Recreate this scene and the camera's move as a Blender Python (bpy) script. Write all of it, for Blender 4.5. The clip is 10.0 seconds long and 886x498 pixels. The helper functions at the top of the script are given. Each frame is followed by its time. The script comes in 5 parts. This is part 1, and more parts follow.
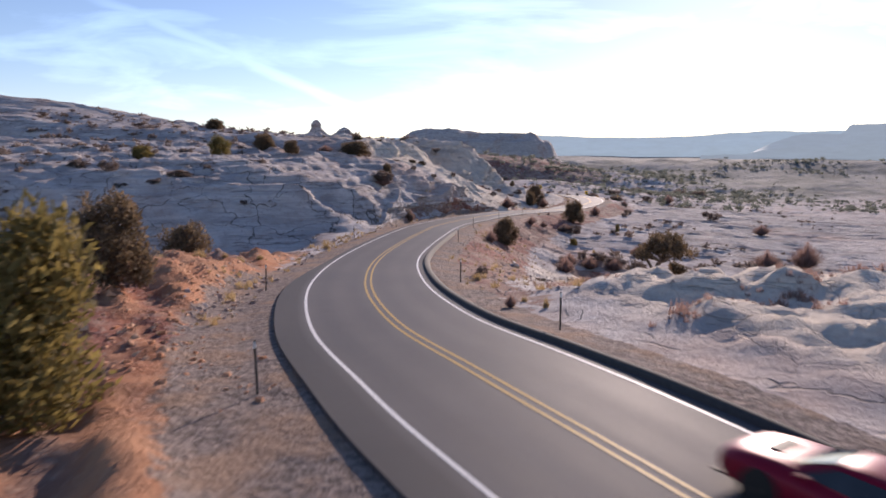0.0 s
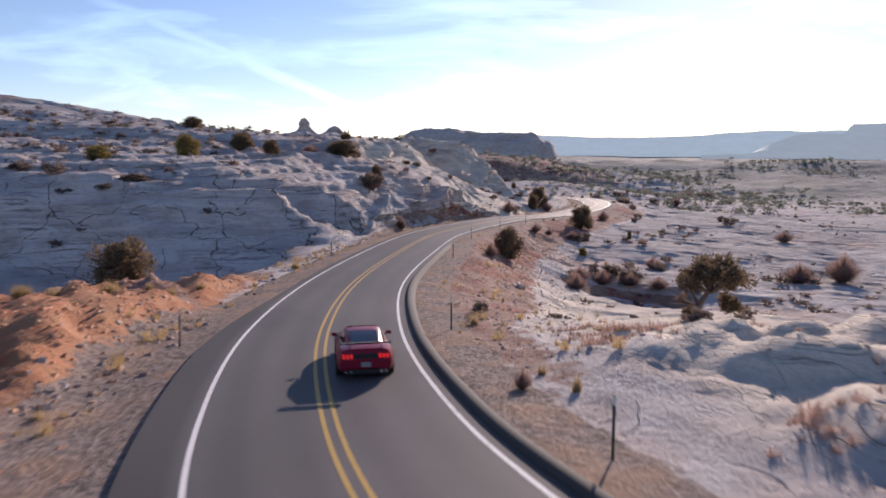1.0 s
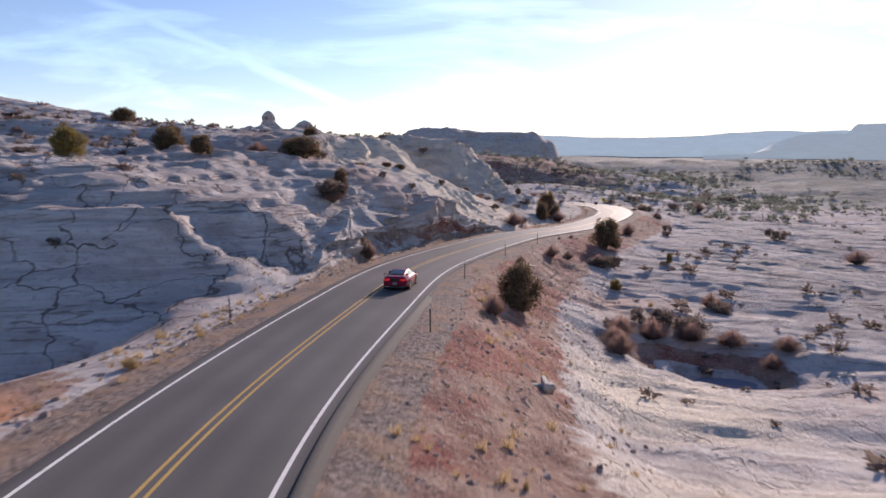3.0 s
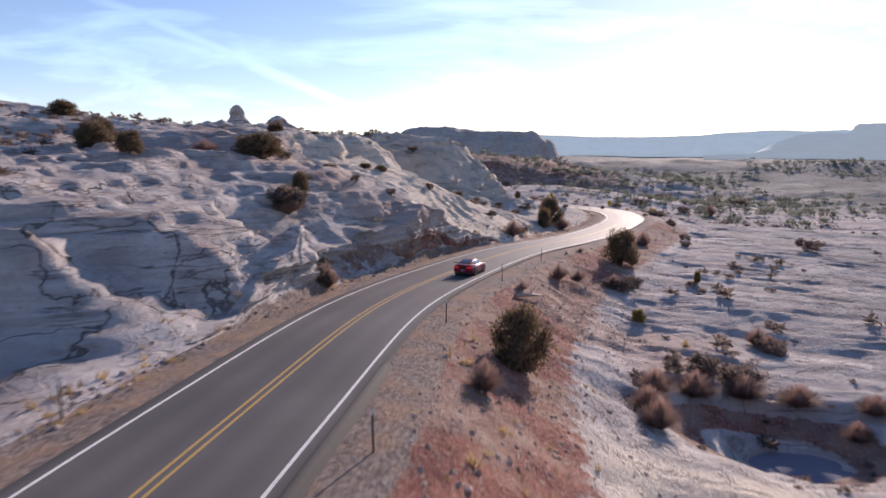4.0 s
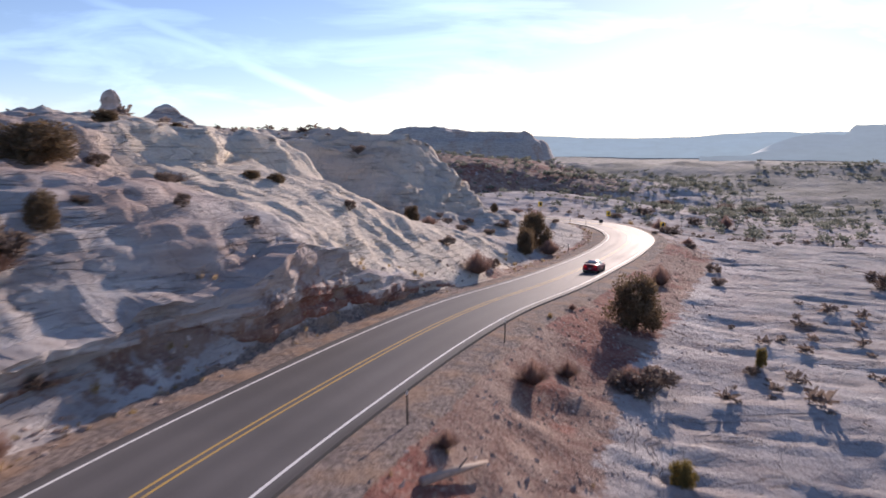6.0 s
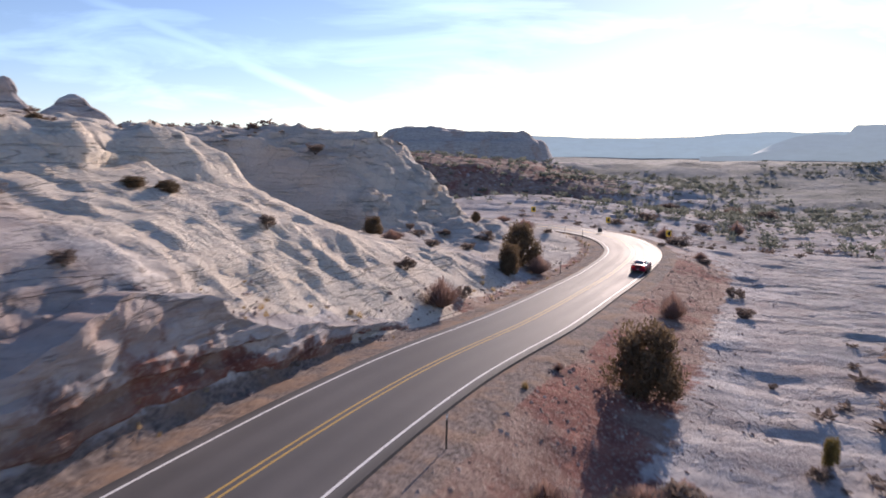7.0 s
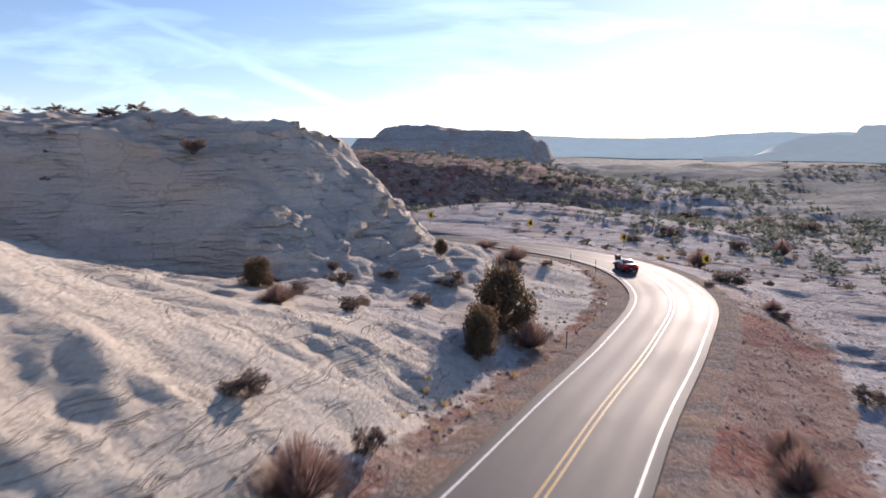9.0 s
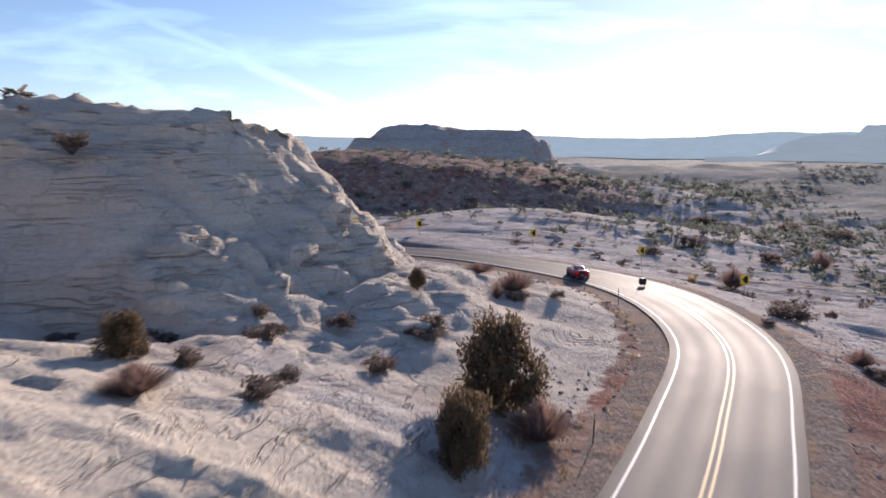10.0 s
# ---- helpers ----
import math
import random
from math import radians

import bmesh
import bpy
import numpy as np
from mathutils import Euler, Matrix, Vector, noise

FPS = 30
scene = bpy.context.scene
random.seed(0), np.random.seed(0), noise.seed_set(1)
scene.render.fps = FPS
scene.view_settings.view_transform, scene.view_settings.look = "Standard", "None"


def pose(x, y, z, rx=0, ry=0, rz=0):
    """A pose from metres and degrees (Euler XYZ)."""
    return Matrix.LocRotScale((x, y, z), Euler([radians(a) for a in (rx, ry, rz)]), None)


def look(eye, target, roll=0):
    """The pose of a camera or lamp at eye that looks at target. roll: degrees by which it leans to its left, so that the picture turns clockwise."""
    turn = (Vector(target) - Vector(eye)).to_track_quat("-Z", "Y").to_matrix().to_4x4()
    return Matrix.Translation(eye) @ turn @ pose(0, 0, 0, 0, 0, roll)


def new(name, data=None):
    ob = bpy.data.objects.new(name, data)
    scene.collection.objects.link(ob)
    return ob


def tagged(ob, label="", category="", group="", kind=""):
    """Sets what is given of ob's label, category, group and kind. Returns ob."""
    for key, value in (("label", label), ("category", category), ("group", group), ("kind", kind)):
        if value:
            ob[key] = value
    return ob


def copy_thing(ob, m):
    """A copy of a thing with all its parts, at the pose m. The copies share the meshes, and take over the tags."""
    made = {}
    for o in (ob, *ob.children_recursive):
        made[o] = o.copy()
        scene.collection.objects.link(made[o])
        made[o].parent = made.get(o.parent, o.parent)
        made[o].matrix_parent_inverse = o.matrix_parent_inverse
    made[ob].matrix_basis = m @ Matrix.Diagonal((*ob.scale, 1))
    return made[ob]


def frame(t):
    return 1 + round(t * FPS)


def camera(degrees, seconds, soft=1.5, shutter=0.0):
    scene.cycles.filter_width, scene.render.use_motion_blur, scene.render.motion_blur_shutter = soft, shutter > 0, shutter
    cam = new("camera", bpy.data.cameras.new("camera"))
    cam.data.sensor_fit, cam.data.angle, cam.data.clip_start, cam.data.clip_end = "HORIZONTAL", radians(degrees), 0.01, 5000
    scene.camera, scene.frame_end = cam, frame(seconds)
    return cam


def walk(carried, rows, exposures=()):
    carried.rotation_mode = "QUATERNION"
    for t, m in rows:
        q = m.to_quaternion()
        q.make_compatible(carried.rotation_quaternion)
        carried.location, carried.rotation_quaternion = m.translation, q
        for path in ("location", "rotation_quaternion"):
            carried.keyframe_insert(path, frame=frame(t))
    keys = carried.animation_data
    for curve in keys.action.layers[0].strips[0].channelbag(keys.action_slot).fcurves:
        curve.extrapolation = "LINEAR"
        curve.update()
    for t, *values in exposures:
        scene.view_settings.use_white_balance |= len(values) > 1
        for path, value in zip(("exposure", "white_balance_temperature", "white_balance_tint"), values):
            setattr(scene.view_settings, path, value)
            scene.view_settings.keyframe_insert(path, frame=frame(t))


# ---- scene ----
cam = camera(63.7, 10.0, soft=1.7, shutter=0.5)
UNIT = 1.26  # metres to one unit of the plan below
METRES, EYE, TILT, LEAN, TURN = 200.0 * UNIT, 7.6 * UNIT, -8.032, 0.0, 0.0
ROWS = [
    (0, 0, 0.0000, 0, 0.00, 0.177, 0.08),
    (0.5, 0.0015, 0.0227, 0.0033, -0.00, 0.177, 0.11),
    (1, 0.0029, 0.0467, 0.0067, -0.00, 0.177, 0.11),
    (1.5, 0.0044, 0.0739, 0.0106, -0.00, 0.177, 0.09),
    (2, 0.006, 0.1005, 0.0142, -0.03, 0.177, 0.1),
    (2.5, 0.0076, 0.1285, 0.0179, -0.02, 0.194, 0.1),
    (4, 0.0156, 0.2197, 0.0303, -0.11, 0.145, 0.06),
    (4.5, 0.0206, 0.2536, 0.0351, -0.24, 0.161, 0.01),
    (5, 0.0264, 0.2854, 0.0396, -0.37, 0.177, 0.03),
    (5.5, 0.0336, 0.3167, 0.0441, -0.47, 0.194, 0.01),
    (7, 0.0572, 0.4135, 0.0576, -0.53, 0.226, -0),
    (7.5, 0.0637, 0.4459, 0.0621, -0.52, 0.226, -0.04),
    (8, 0.0693, 0.4787, 0.0666, -0.48, 0.226, -0.04),
    (8.5, 0.0744, 0.5115, 0.0712, -0.47, 0.210, -0.09),
    (9, 0.0786, 0.5450, 0.0758, -0.44, 0.210, -0.12),
    (9.5, 0.0827, 0.5812, 0.0808, -0.42, 0.210, -0.11),
    (10, 0.0859, 0.6149, 0.0854, -0.40, 0.210, -0.13),
]
walk(cam, [(t, pose(0, 0, EYE, TILT, LEAN, TURN) @ pose(METRES * x, METRES * y, METRES * z, 90 + pitch, roll, yaw)) for t, x, y, z, yaw, pitch, roll in ROWS],
     [(0.0, 0.5, 6560, 26), (4.0, 0.5, 6480, 26), (7.0, 0.5, 6470, 25), (10.0, 0.5, 6440, 22)])

# ---- light ----
SUN_AZIMUTH, SUN_HEIGHT = radians(21.5), radians(16.7)  # clockwise from +y, above the horizon
world = bpy.data.worlds.new("sky")
scene.world = world
world.use_nodes = True
wn, wl = world.node_tree.nodes, world.node_tree.links
wn.clear()


def wnode(kind, **values):
    n = wn.new(kind)
    for key, value in values.items():
        n.inputs[key].default_value = value
    return n


sky = wn.new("ShaderNodeTexSky")
sky.sky_type, sky.sun_disc = "NISHITA", False
sky.sun_elevation, sky.sun_rotation = SUN_HEIGHT, SUN_AZIMUTH
sky.air_density, sky.dust_density, sky.ozone_density = 1.0, 0.35, 2.6
sky.altitude = 1600
# thin streaks of cirrus
tc = wn.new("ShaderNodeTexCoord")
stretch = wn.new("ShaderNodeMapping")
stretch.inputs["Rotation"].default_value = (0.35, 0.55, 0.5)
stretch.inputs["Scale"].default_value = (1.3, 5.0, 9.0)
wisps = wnode("ShaderNodeTexNoise", Scale=2.2, Detail=7.0, Roughness=0.55, Distortion=0.5)
ramp = wn.new("ShaderNodeValToRGB")
ramp.color_ramp.elements[0].position, ramp.color_ramp.elements[1].position = 0.46, 0.92
cloud = wnode("ShaderNodeMix")
cloud.data_type = "RGBA"
bright = wnode("ShaderNodeMix")
bright.data_type, bright.blend_type = "RGBA", "MULTIPLY"
bright.inputs["Factor"].default_value = 1.0
bright.inputs["B"].default_value = (1.95, 1.85, 1.8, 1)
back = wn.new("ShaderNodeBackground")
back.inputs["Strength"].default_value = 0.098
wout = wn.new("ShaderNodeOutputWorld")
wl.new(tc.outputs["Generated"], stretch.inputs["Vector"])
wl.new(stretch.outputs["Vector"], wisps.inputs["Vector"])
wl.new(wisps.outputs["Fac"], ramp.inputs["Fac"])
wl.new(sky.outputs["Color"], bright.inputs["A"])
wl.new(sky.outputs["Color"], cloud.inputs["A"])
wl.new(bright.outputs["Result"], cloud.inputs["B"])
# an old contrail: a soft band along a great circle


def wmath(kind, a, b):
    n = wn.new("ShaderNodeMath")
    n.operation = kind
    for socket, v in zip(n.inputs, (a, b)):
        if isinstance(v, bpy.types.NodeSocket):
            wl.new(v, socket)
        else:
            socket.default_value = v
    return n.outputs[0]


def wdot(way):
    n = wn.new("ShaderNodeVectorMath")
    n.operation = "DOT_PRODUCT"
    wl.new(tc.outputs["Generated"], n.inputs[0])
    n.inputs[1].default_value = way
    return n.outputs["Value"]


def wramp(v, low, high, a, b):
    n = wn.new("ShaderNodeMapRange")
    n.interpolation_type = "SMOOTHSTEP"
    wl.new(v, n.inputs["Value"])
    for key, value in (("From Min", low), ("From Max", high), ("To Min", a), ("To Max", b)):
        n.inputs[key].default_value = value
    return n.outputs["Result"]


across = wmath("ABSOLUTE", wmath("ADD", wdot((-0.3935, 0.0062, -0.9193)), wmath("MULTIPLY", wmath("SUBTRACT", wisps.outputs["Fac"], 0.5), 0.02)), 0.0)
trail = wmath("MULTIPLY", wramp(across, 0.0008, 0.011, 0.3, 0.0), wramp(wdot((-0.2712, 0.9547, 0.1225)), 0.980, 0.991, 0.0, 1.0))
wl.new(wmath("MAXIMUM", ramp.outputs["Color"], trail), cloud.inputs["Factor"])
wl.new(cloud.outputs["Result"], back.inputs["Color"])
wl.new(back.outputs["Background"], wout.inputs["Surface"])

sun = new("sun", bpy.data.lights.new("sun", "SUN"))
sun.data.energy, sun.data.angle, sun.data.color = 4.2, radians(0.6), (1.0, 0.88, 0.73)
sun_way = Vector((math.sin(SUN_AZIMUTH) * math.cos(SUN_HEIGHT), math.cos(SUN_AZIMUTH) * math.cos(SUN_HEIGHT), math.sin(SUN_HEIGHT)))
sun.matrix_world = look(sun_way * 100, (0, 0, 0))


# ---- materials ----
class Nodes:
    """A node material, with short calls for its nodes."""

    def __init__(self, name, colour=(0.5, 0.5, 0.5), rough=0.8, metal=0.0):
        self.mat = bpy.data.materials.new(name)
        self.mat.use_nodes = True
        self.tree = self.mat.node_tree
        self.bsdf = self.tree.nodes["Principled BSDF"]
        self.set("Base Color", (*colour, 1))
        self.set("Roughness", rough)
        self.set("Metallic", metal)

    def set(self, key, value):
        if isinstance(value, bpy.types.NodeSocket):
            self.tree.links.new(value, self.bsdf.inputs[key])
        else:
            self.bsdf.inputs[key].default_value = value

    def put(self, socket, value):
        if isinstance(value, bpy.types.NodeSocket):
            self.tree.links.new(value, socket)
        else:
            socket.default_value = value

    def node(self, kind):
        return self.tree.nodes.new(kind)

    def place(self, scale=(1, 1, 1), turn=(0, 0, 0)):
        c, m = self.node("ShaderNodeTexCoord"), self.node("ShaderNodeMapping")
        m.inputs["Scale"].default_value, m.inputs["Rotation"].default_value = scale, turn
        self.tree.links.new(c.outputs["Object"], m.inputs["Vector"])
        return m.outputs["Vector"]

    def noise(self, scale, detail=4.0, rough=0.55, vector=None, twist=0.0):
        n = self.node("ShaderNodeTexNoise")
        n.inputs["Scale"].default_value, n.inputs["Detail"].default_value = scale, detail
        n.inputs["Roughness"].default_value, n.inputs["Distortion"].default_value = rough, twist
        self.tree.links.new(vector or self.place(), n.inputs["Vector"])
        return n.outputs["Fac"]

    def cracks(self, scale, vector=None):
        n = self.node("ShaderNodeTexVoronoi")
        n.feature = "DISTANCE_TO_EDGE"
        n.inputs["Scale"].default_value = scale
        self.tree.links.new(vector or self.place(), n.inputs["Vector"])
        return n.outputs["Distance"]

    def ramp(self, value, low, high, a=0.0, b=1.0):
        n = self.node("ShaderNodeMapRange")
        n.interpolation_type = "SMOOTHSTEP"
        for key, v in (("Value", value), ("From Min", low), ("From Max", high), ("To Min", a), ("To Max", b)):
            self.put(n.inputs[key], v)
        return n.outputs["Result"]

    def mix(self, factor, a, b, blend="MIX"):
        n = self.node("ShaderNodeMix")
        n.data_type, n.blend_type = "RGBA", blend
        self.put(n.inputs["Factor"], factor)
        for key, v in (("A", a), ("B", b)):
            self.put(n.inputs[key], (*v, 1) if isinstance(v, tuple) and len(v) == 3 else v)
        return n.outputs["Result"]

    def math(self, kind, a, b=0.0):
        n = self.node("ShaderNodeMath")
        n.operation = kind
        self.put(n.inputs[0], a)
        self.put(n.inputs[1], b)
        return n.outputs[0]

    def channel(self, name):
        n, s = self.node("ShaderNodeAttribute"), self.node("ShaderNodeSeparateColor")
        n.attribute_name = name
        self.tree.links.new(n.outputs["Color"], s.inputs["Color"])
        return s.outputs

    def bump(self, height, strength, distance, before=None):
        n = self.node("ShaderNodeBump")
        n.inputs["Strength"].default_value, n.inputs["Distance"].default_value = strength, distance
        self.tree.links.new(height, n.inputs["Height"])
        if before:
            self.tree.links.new(before, n.inputs["Normal"])
        self.tree.links.new(n.outputs["Normal"], self.bsdf.inputs["Normal"])
        return n.outputs["Normal"]

    def chance(self):
        return self.node("ShaderNodeObjectInfo").outputs["Random"]

    def island(self):
        return self.node("ShaderNodeNewGeometry").outputs["Random Per Island"]


def ground_material():
    """Pale slickrock, red soil, gravel and dry grass, chosen by the ground's own kind."""
    m = Nodes("slickrock_ground", rough=0.92)
    kind = m.channel("kind")
    big, mid, fine = m.noise(0.06, 5), m.noise(0.5, 6, 0.6), m.noise(5.0, 6, 0.65)
    beds = m.noise(1.0, 5, 0.6, m.place((0.10, 0.14, 0.9), (0.14, -0.10, 0.3)), 1.6)
    rock = m.mix(m.ramp(beds, 0.35, 0.65), (0.425, 0.38, 0.36), (0.60, 0.555, 0.52))
    rock = m.mix(m.ramp(big, 0.52, 0.70, 0, 0.6), rock, (0.48, 0.30, 0.22))
    rock = m.mix(m.ramp(mid, 0.48, 0.66, 0, 0.45), rock, (0.34, 0.27, 0.24))
    rock = m.mix(m.ramp(m.noise(2.2, 5, 0.7), 0.52, 0.68, 0, 0.45), rock, (0.30, 0.23, 0.20))
    bleached = m.mix(m.ramp(fine, 0.35, 0.7), (0.78, 0.69, 0.56), (0.66, 0.55, 0.43))
    rock = m.mix(m.math("MULTIPLY", m.channel("pale")["Red"], 0.8), rock, bleached)
    bend = m.node("ShaderNodeTexNoise")
    bend.inputs["Scale"].default_value, bend.inputs["Detail"].default_value = 0.35, 4
    m.tree.links.new(m.place(), bend.inputs["Vector"])
    shift, joint = m.node("ShaderNodeVectorMath"), m.node("ShaderNodeVectorMath")
    shift.operation, joint.operation = "SCALE", "ADD"
    shift.inputs["Scale"].default_value = 4.0
    m.tree.links.new(bend.outputs["Color"], shift.inputs[0])
    m.tree.links.new(shift.outputs["Vector"], joint.inputs[0])
    m.tree.links.new(m.place((1, 1, 0.7), (0.1, 0, 0.4)), joint.inputs[1])
    lines = m.cracks(0.20, joint.outputs["Vector"])
    thick = m.ramp(m.noise(0.4, 3), 0.35, 0.65, 0.004, 0.018)
    split = m.ramp(m.math("DIVIDE", lines, thick), 0.4, 1.0, 1, 0)
    split = m.math("MULTIPLY", split, m.ramp(m.noise(0.07, 3), 0.33, 0.42))
    bare = m.math("SUBTRACT", 1.0, m.math("MAXIMUM", kind["Green"], kind["Blue"]))
    split = m.math("MULTIPLY", split, m.ramp(bare, 0.6, 0.9))
    split = m.math("MULTIPLY", split, m.ramp(m.channel("pale")["Blue"], 0.0, 1.0, 0.22, 1.0))
    # thin bedding planes, open here and there
    plane = m.noise(1.5, 4, 0.55, m.place((0.06, 0.09, 1.15), (0.14, -0.10, 0.3)), 0.8)
    plane = m.ramp(m.math("ABSOLUTE", m.math("SUBTRACT", plane, 0.5)), 0.003, 0.016, 1, 0)
    plane = m.math("MULTIPLY", plane, m.math("MULTIPLY", m.ramp(m.noise(0.22, 4, 0.6), 0.44, 0.6), m.ramp(bare, 0.5, 0.9)))
    rock = m.mix(m.math("MULTIPLY", m.math("MULTIPLY", plane, m.ramp(m.channel("pale")["Red"], 0.0, 1.0, 1.0, 0.3)), 0.5), rock, (0.15, 0.115, 0.10))
    rock = m.mix(m.math("MULTIPLY", split, 0.75), rock, (0.10, 0.08, 0.07))
    soil = m.mix(m.ramp(mid, 0.35, 0.66), (0.22, 0.125, 0.10), (0.37, 0.26, 0.205))
    soil = m.mix(m.ramp(m.noise(0.13, 4, 0.6), 0.50, 0.60, 0, 0.85), soil, m.mix(m.ramp(mid, 0.35, 0.65), (0.20, 0.075, 0.062), (0.33, 0.13, 0.095)))
    soil = m.mix(m.ramp(fine, 0.5, 0.66, 0, 0.6), soil, (0.48, 0.38, 0.31))
    soil = m.mix(m.channel("pale")["Green"], soil, m.mix(m.ramp(mid, 0.35, 0.65), (0.56, 0.30, 0.17), (0.47, 0.20, 0.10)))
    gravel = m.mix(m.ramp(fine, 0.35, 0.65), (0.15, 0.12, 0.105), (0.34, 0.275, 0.24))
    gravel = m.mix(m.ramp(mid, 0.44, 0.64, 0, 0.75), gravel, (0.36, 0.24, 0.165))
    edge = m.math("MULTIPLY", m.math("SUBTRACT", m.noise(0.8, 6, 0.7), 0.5), 1.1)
    colour = m.mix(m.ramp(m.math("ADD", kind["Green"], edge), 0.42, 0.58), rock, soil)
    colour = m.mix(m.ramp(m.math("ADD", kind["Blue"], edge), 0.42, 0.58), colour, gravel)
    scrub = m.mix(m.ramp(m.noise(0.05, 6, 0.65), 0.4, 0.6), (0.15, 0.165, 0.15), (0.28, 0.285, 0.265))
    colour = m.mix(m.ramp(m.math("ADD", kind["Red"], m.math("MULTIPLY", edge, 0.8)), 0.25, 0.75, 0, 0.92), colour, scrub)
    m.set("Base Color", colour)
    relief = m.math("ADD", m.math("MULTIPLY", beds, 0.8), m.math("ADD", m.math("MULTIPLY", mid, 0.9), m.math("MULTIPLY", fine, 0.38)))
    relief = m.math("SUBTRACT", relief, m.math("MAXIMUM", m.math("MULTIPLY", split, 0.6), m.math("MULTIPLY", plane, 0.5)))
    m.set("Specular IOR Level", 0.05)
    m.bump(relief, 0.9, 0.45)
    return m.mat


def asphalt_material():
    m = Nodes("worn_asphalt", rough=0.6)
    streak = m.noise(0.12, 4, 0.6)
    grit = m.noise(60, 3)
    lane = m.channel("lane")
    c = m.mix(m.ramp(streak, 0.3, 0.7), (0.12, 0.112, 0.11), (0.16, 0.149, 0.146))
    c = m.mix(m.math("MULTIPLY", lane["Red"], 0.35), c, (0.066, 0.062, 0.061))
    c = m.mix(m.math("MULTIPLY", lane["Green"], 0.5), c, (0.045, 0.042, 0.041))
    c = m.mix(m.ramp(grit, 0.45, 0.7, 0, 0.3), c, (0.12, 0.11, 0.10))
    m.set("Base Color", c)
    m.set("Roughness", m.math("SUBTRACT", m.ramp(streak, 0.3, 0.7, 0.63, 0.69), m.math("MULTIPLY", lane["Red"], 0.05)))
    m.set("Specular IOR Level", 0.07)
    m.bump(grit, 0.35, 0.02)
    return m.mat


def paint_line(name, colour):
    m = Nodes(name, colour, 0.55)
    wear = m.noise(6, 6, 0.7)
    m.set("Base Color", m.mix(m.ramp(wear, 0.52, 0.75, 0, 0.7), colour, (0.13, 0.12, 0.11)))
    m.set("Specular IOR Level", 0.08)
    return m.mat


def plain(name, colour, rough=0.7, metal=0.0, vary=0.25, scale=8.0):
    m = Nodes(name, colour, rough, metal)
    dark = tuple(v * (1 - vary) for v in colour)
    m.set("Base Color", m.mix(m.noise(scale, 5, 0.6), dark, tuple(min(1, v * (1 + vary)) for v in colour)))
    return m.mat


GROUND, ASPHALT = ground_material(), asphalt_material()
WHITE_LINE, YELLOW_LINE = paint_line("white_road_paint", (0.78, 0.76, 0.72)), paint_line("yellow_road_paint", (0.52, 0.34, 0.11))
KERB = plain("grey_asphalt_kerb", (0.055, 0.05, 0.047), 0.9, 0, 0.4)
STEEL_POST = plain("dark_steel_post", (0.10, 0.085, 0.075), 0.6, 0.6)
RED_PAINT = Nodes("red_car_paint", (0.23, 0.006, 0.026), 0.36, 0.1)
RED_PAINT.set("Coat Weight", 0.08)
RED_PAINT.set("Coat Roughness", 0.08)
RED_PAINT.set("Specular IOR Level", 0.2)
RED_PAINT = RED_PAINT.mat

# ---- numbers of the place ----
rng = np.random.RandomState(7)
LATTICE = rng.rand(256, 256)


def value_noise(x, y):
    i, j = np.floor(x).astype(int), np.floor(y).astype(int)
    u, v = x - i, y - j
    u, v = u * u * u * (u * (6 * u - 15) + 10), v * v * v * (v * (6 * v - 15) + 10)
    g = lambda a, b: LATTICE[a % 256, b % 256]
    return (g(i, j) * (1 - u) + g(i + 1, j) * u) * (1 - v) + (g(i, j + 1) * (1 - u) + g(i + 1, j + 1) * u) * v - 0.5


def fbm(x, y, size, octaves=4, gain=0.5):
    total, amp = 0 * x, 1.0
    for n in range(octaves):
        c, s = math.cos(0.7 * n + 0.3), math.sin(0.7 * n + 0.3)
        total = total + amp * value_noise((c * x - s * y) / size + 17.3 * n, (s * x + c * y) / size + 5.1 * n)
        amp, size = amp * gain, size / 2.03
    return total


def ridged(x, y, size, octaves=3):
    total, amp = 0 * x, 1.0
    for n in range(octaves):
        total = total + amp * (0.5 - np.abs(2 * value_noise(x / size + 31.7 * n, y / size + 11.9 * n)))
        amp, size = amp * 0.5, size / 2.1
    return total


def smooth(a, b, v):
    u = np.clip((v - a) / (b - a), 0, 1)
    return u * u * (3 - 2 * u)


# centre line of the road: x, y, z
ROAD = [(22.41, -7.40, 0.30), (14.13, -1.48, 1.00), (7.36, 5.05, 1.90), (2.56, 12.29, 2.55), (0.69, 16.40, 2.47), (-1.75, 23.59, 1.94),
        (-3.69, 34.52, 1.23), (-4.35, 49.72, 0.23), (-2.72, 65.69, -0.24), (-0.25, 83.15, -0.96), (4.76, 99.63, -1.67), (10.46, 114.03, -2.31),
        (17.22, 127.27, -3.09), (22.87, 139.97, -3.91), (28.98, 152.48, -4.20), (34.01, 164.36, -4.00), (34.97, 175.91, -3.90), (32.88, 186.95, -4.13),
        (26.96, 197.32, -4.37), (18.31, 206.42, -4.54), (5.88, 212.95, -4.82), (-10.43, 216.41, -5.15), (-28.08, 217.25, -5.51), (-46.72, 215.34, -5.86)]


def catmull(points, n):
    p = np.array(points, float)
    p = np.vstack([2 * p[0] - p[1], p, 2 * p[-1] - p[-2]])
    u = np.linspace(0, 1, n, endpoint=False)[:, None]
    out = [0.5 * (2 * b + (c - a) * u + (2 * a - 5 * b + 4 * c - d) * u**2 + (3 * b - a - 3 * c + d) * u**3) for a, b, c, d in zip(p, p[1:], p[2:], p[3:])]
    return np.vstack(out + [p[-2][None]])


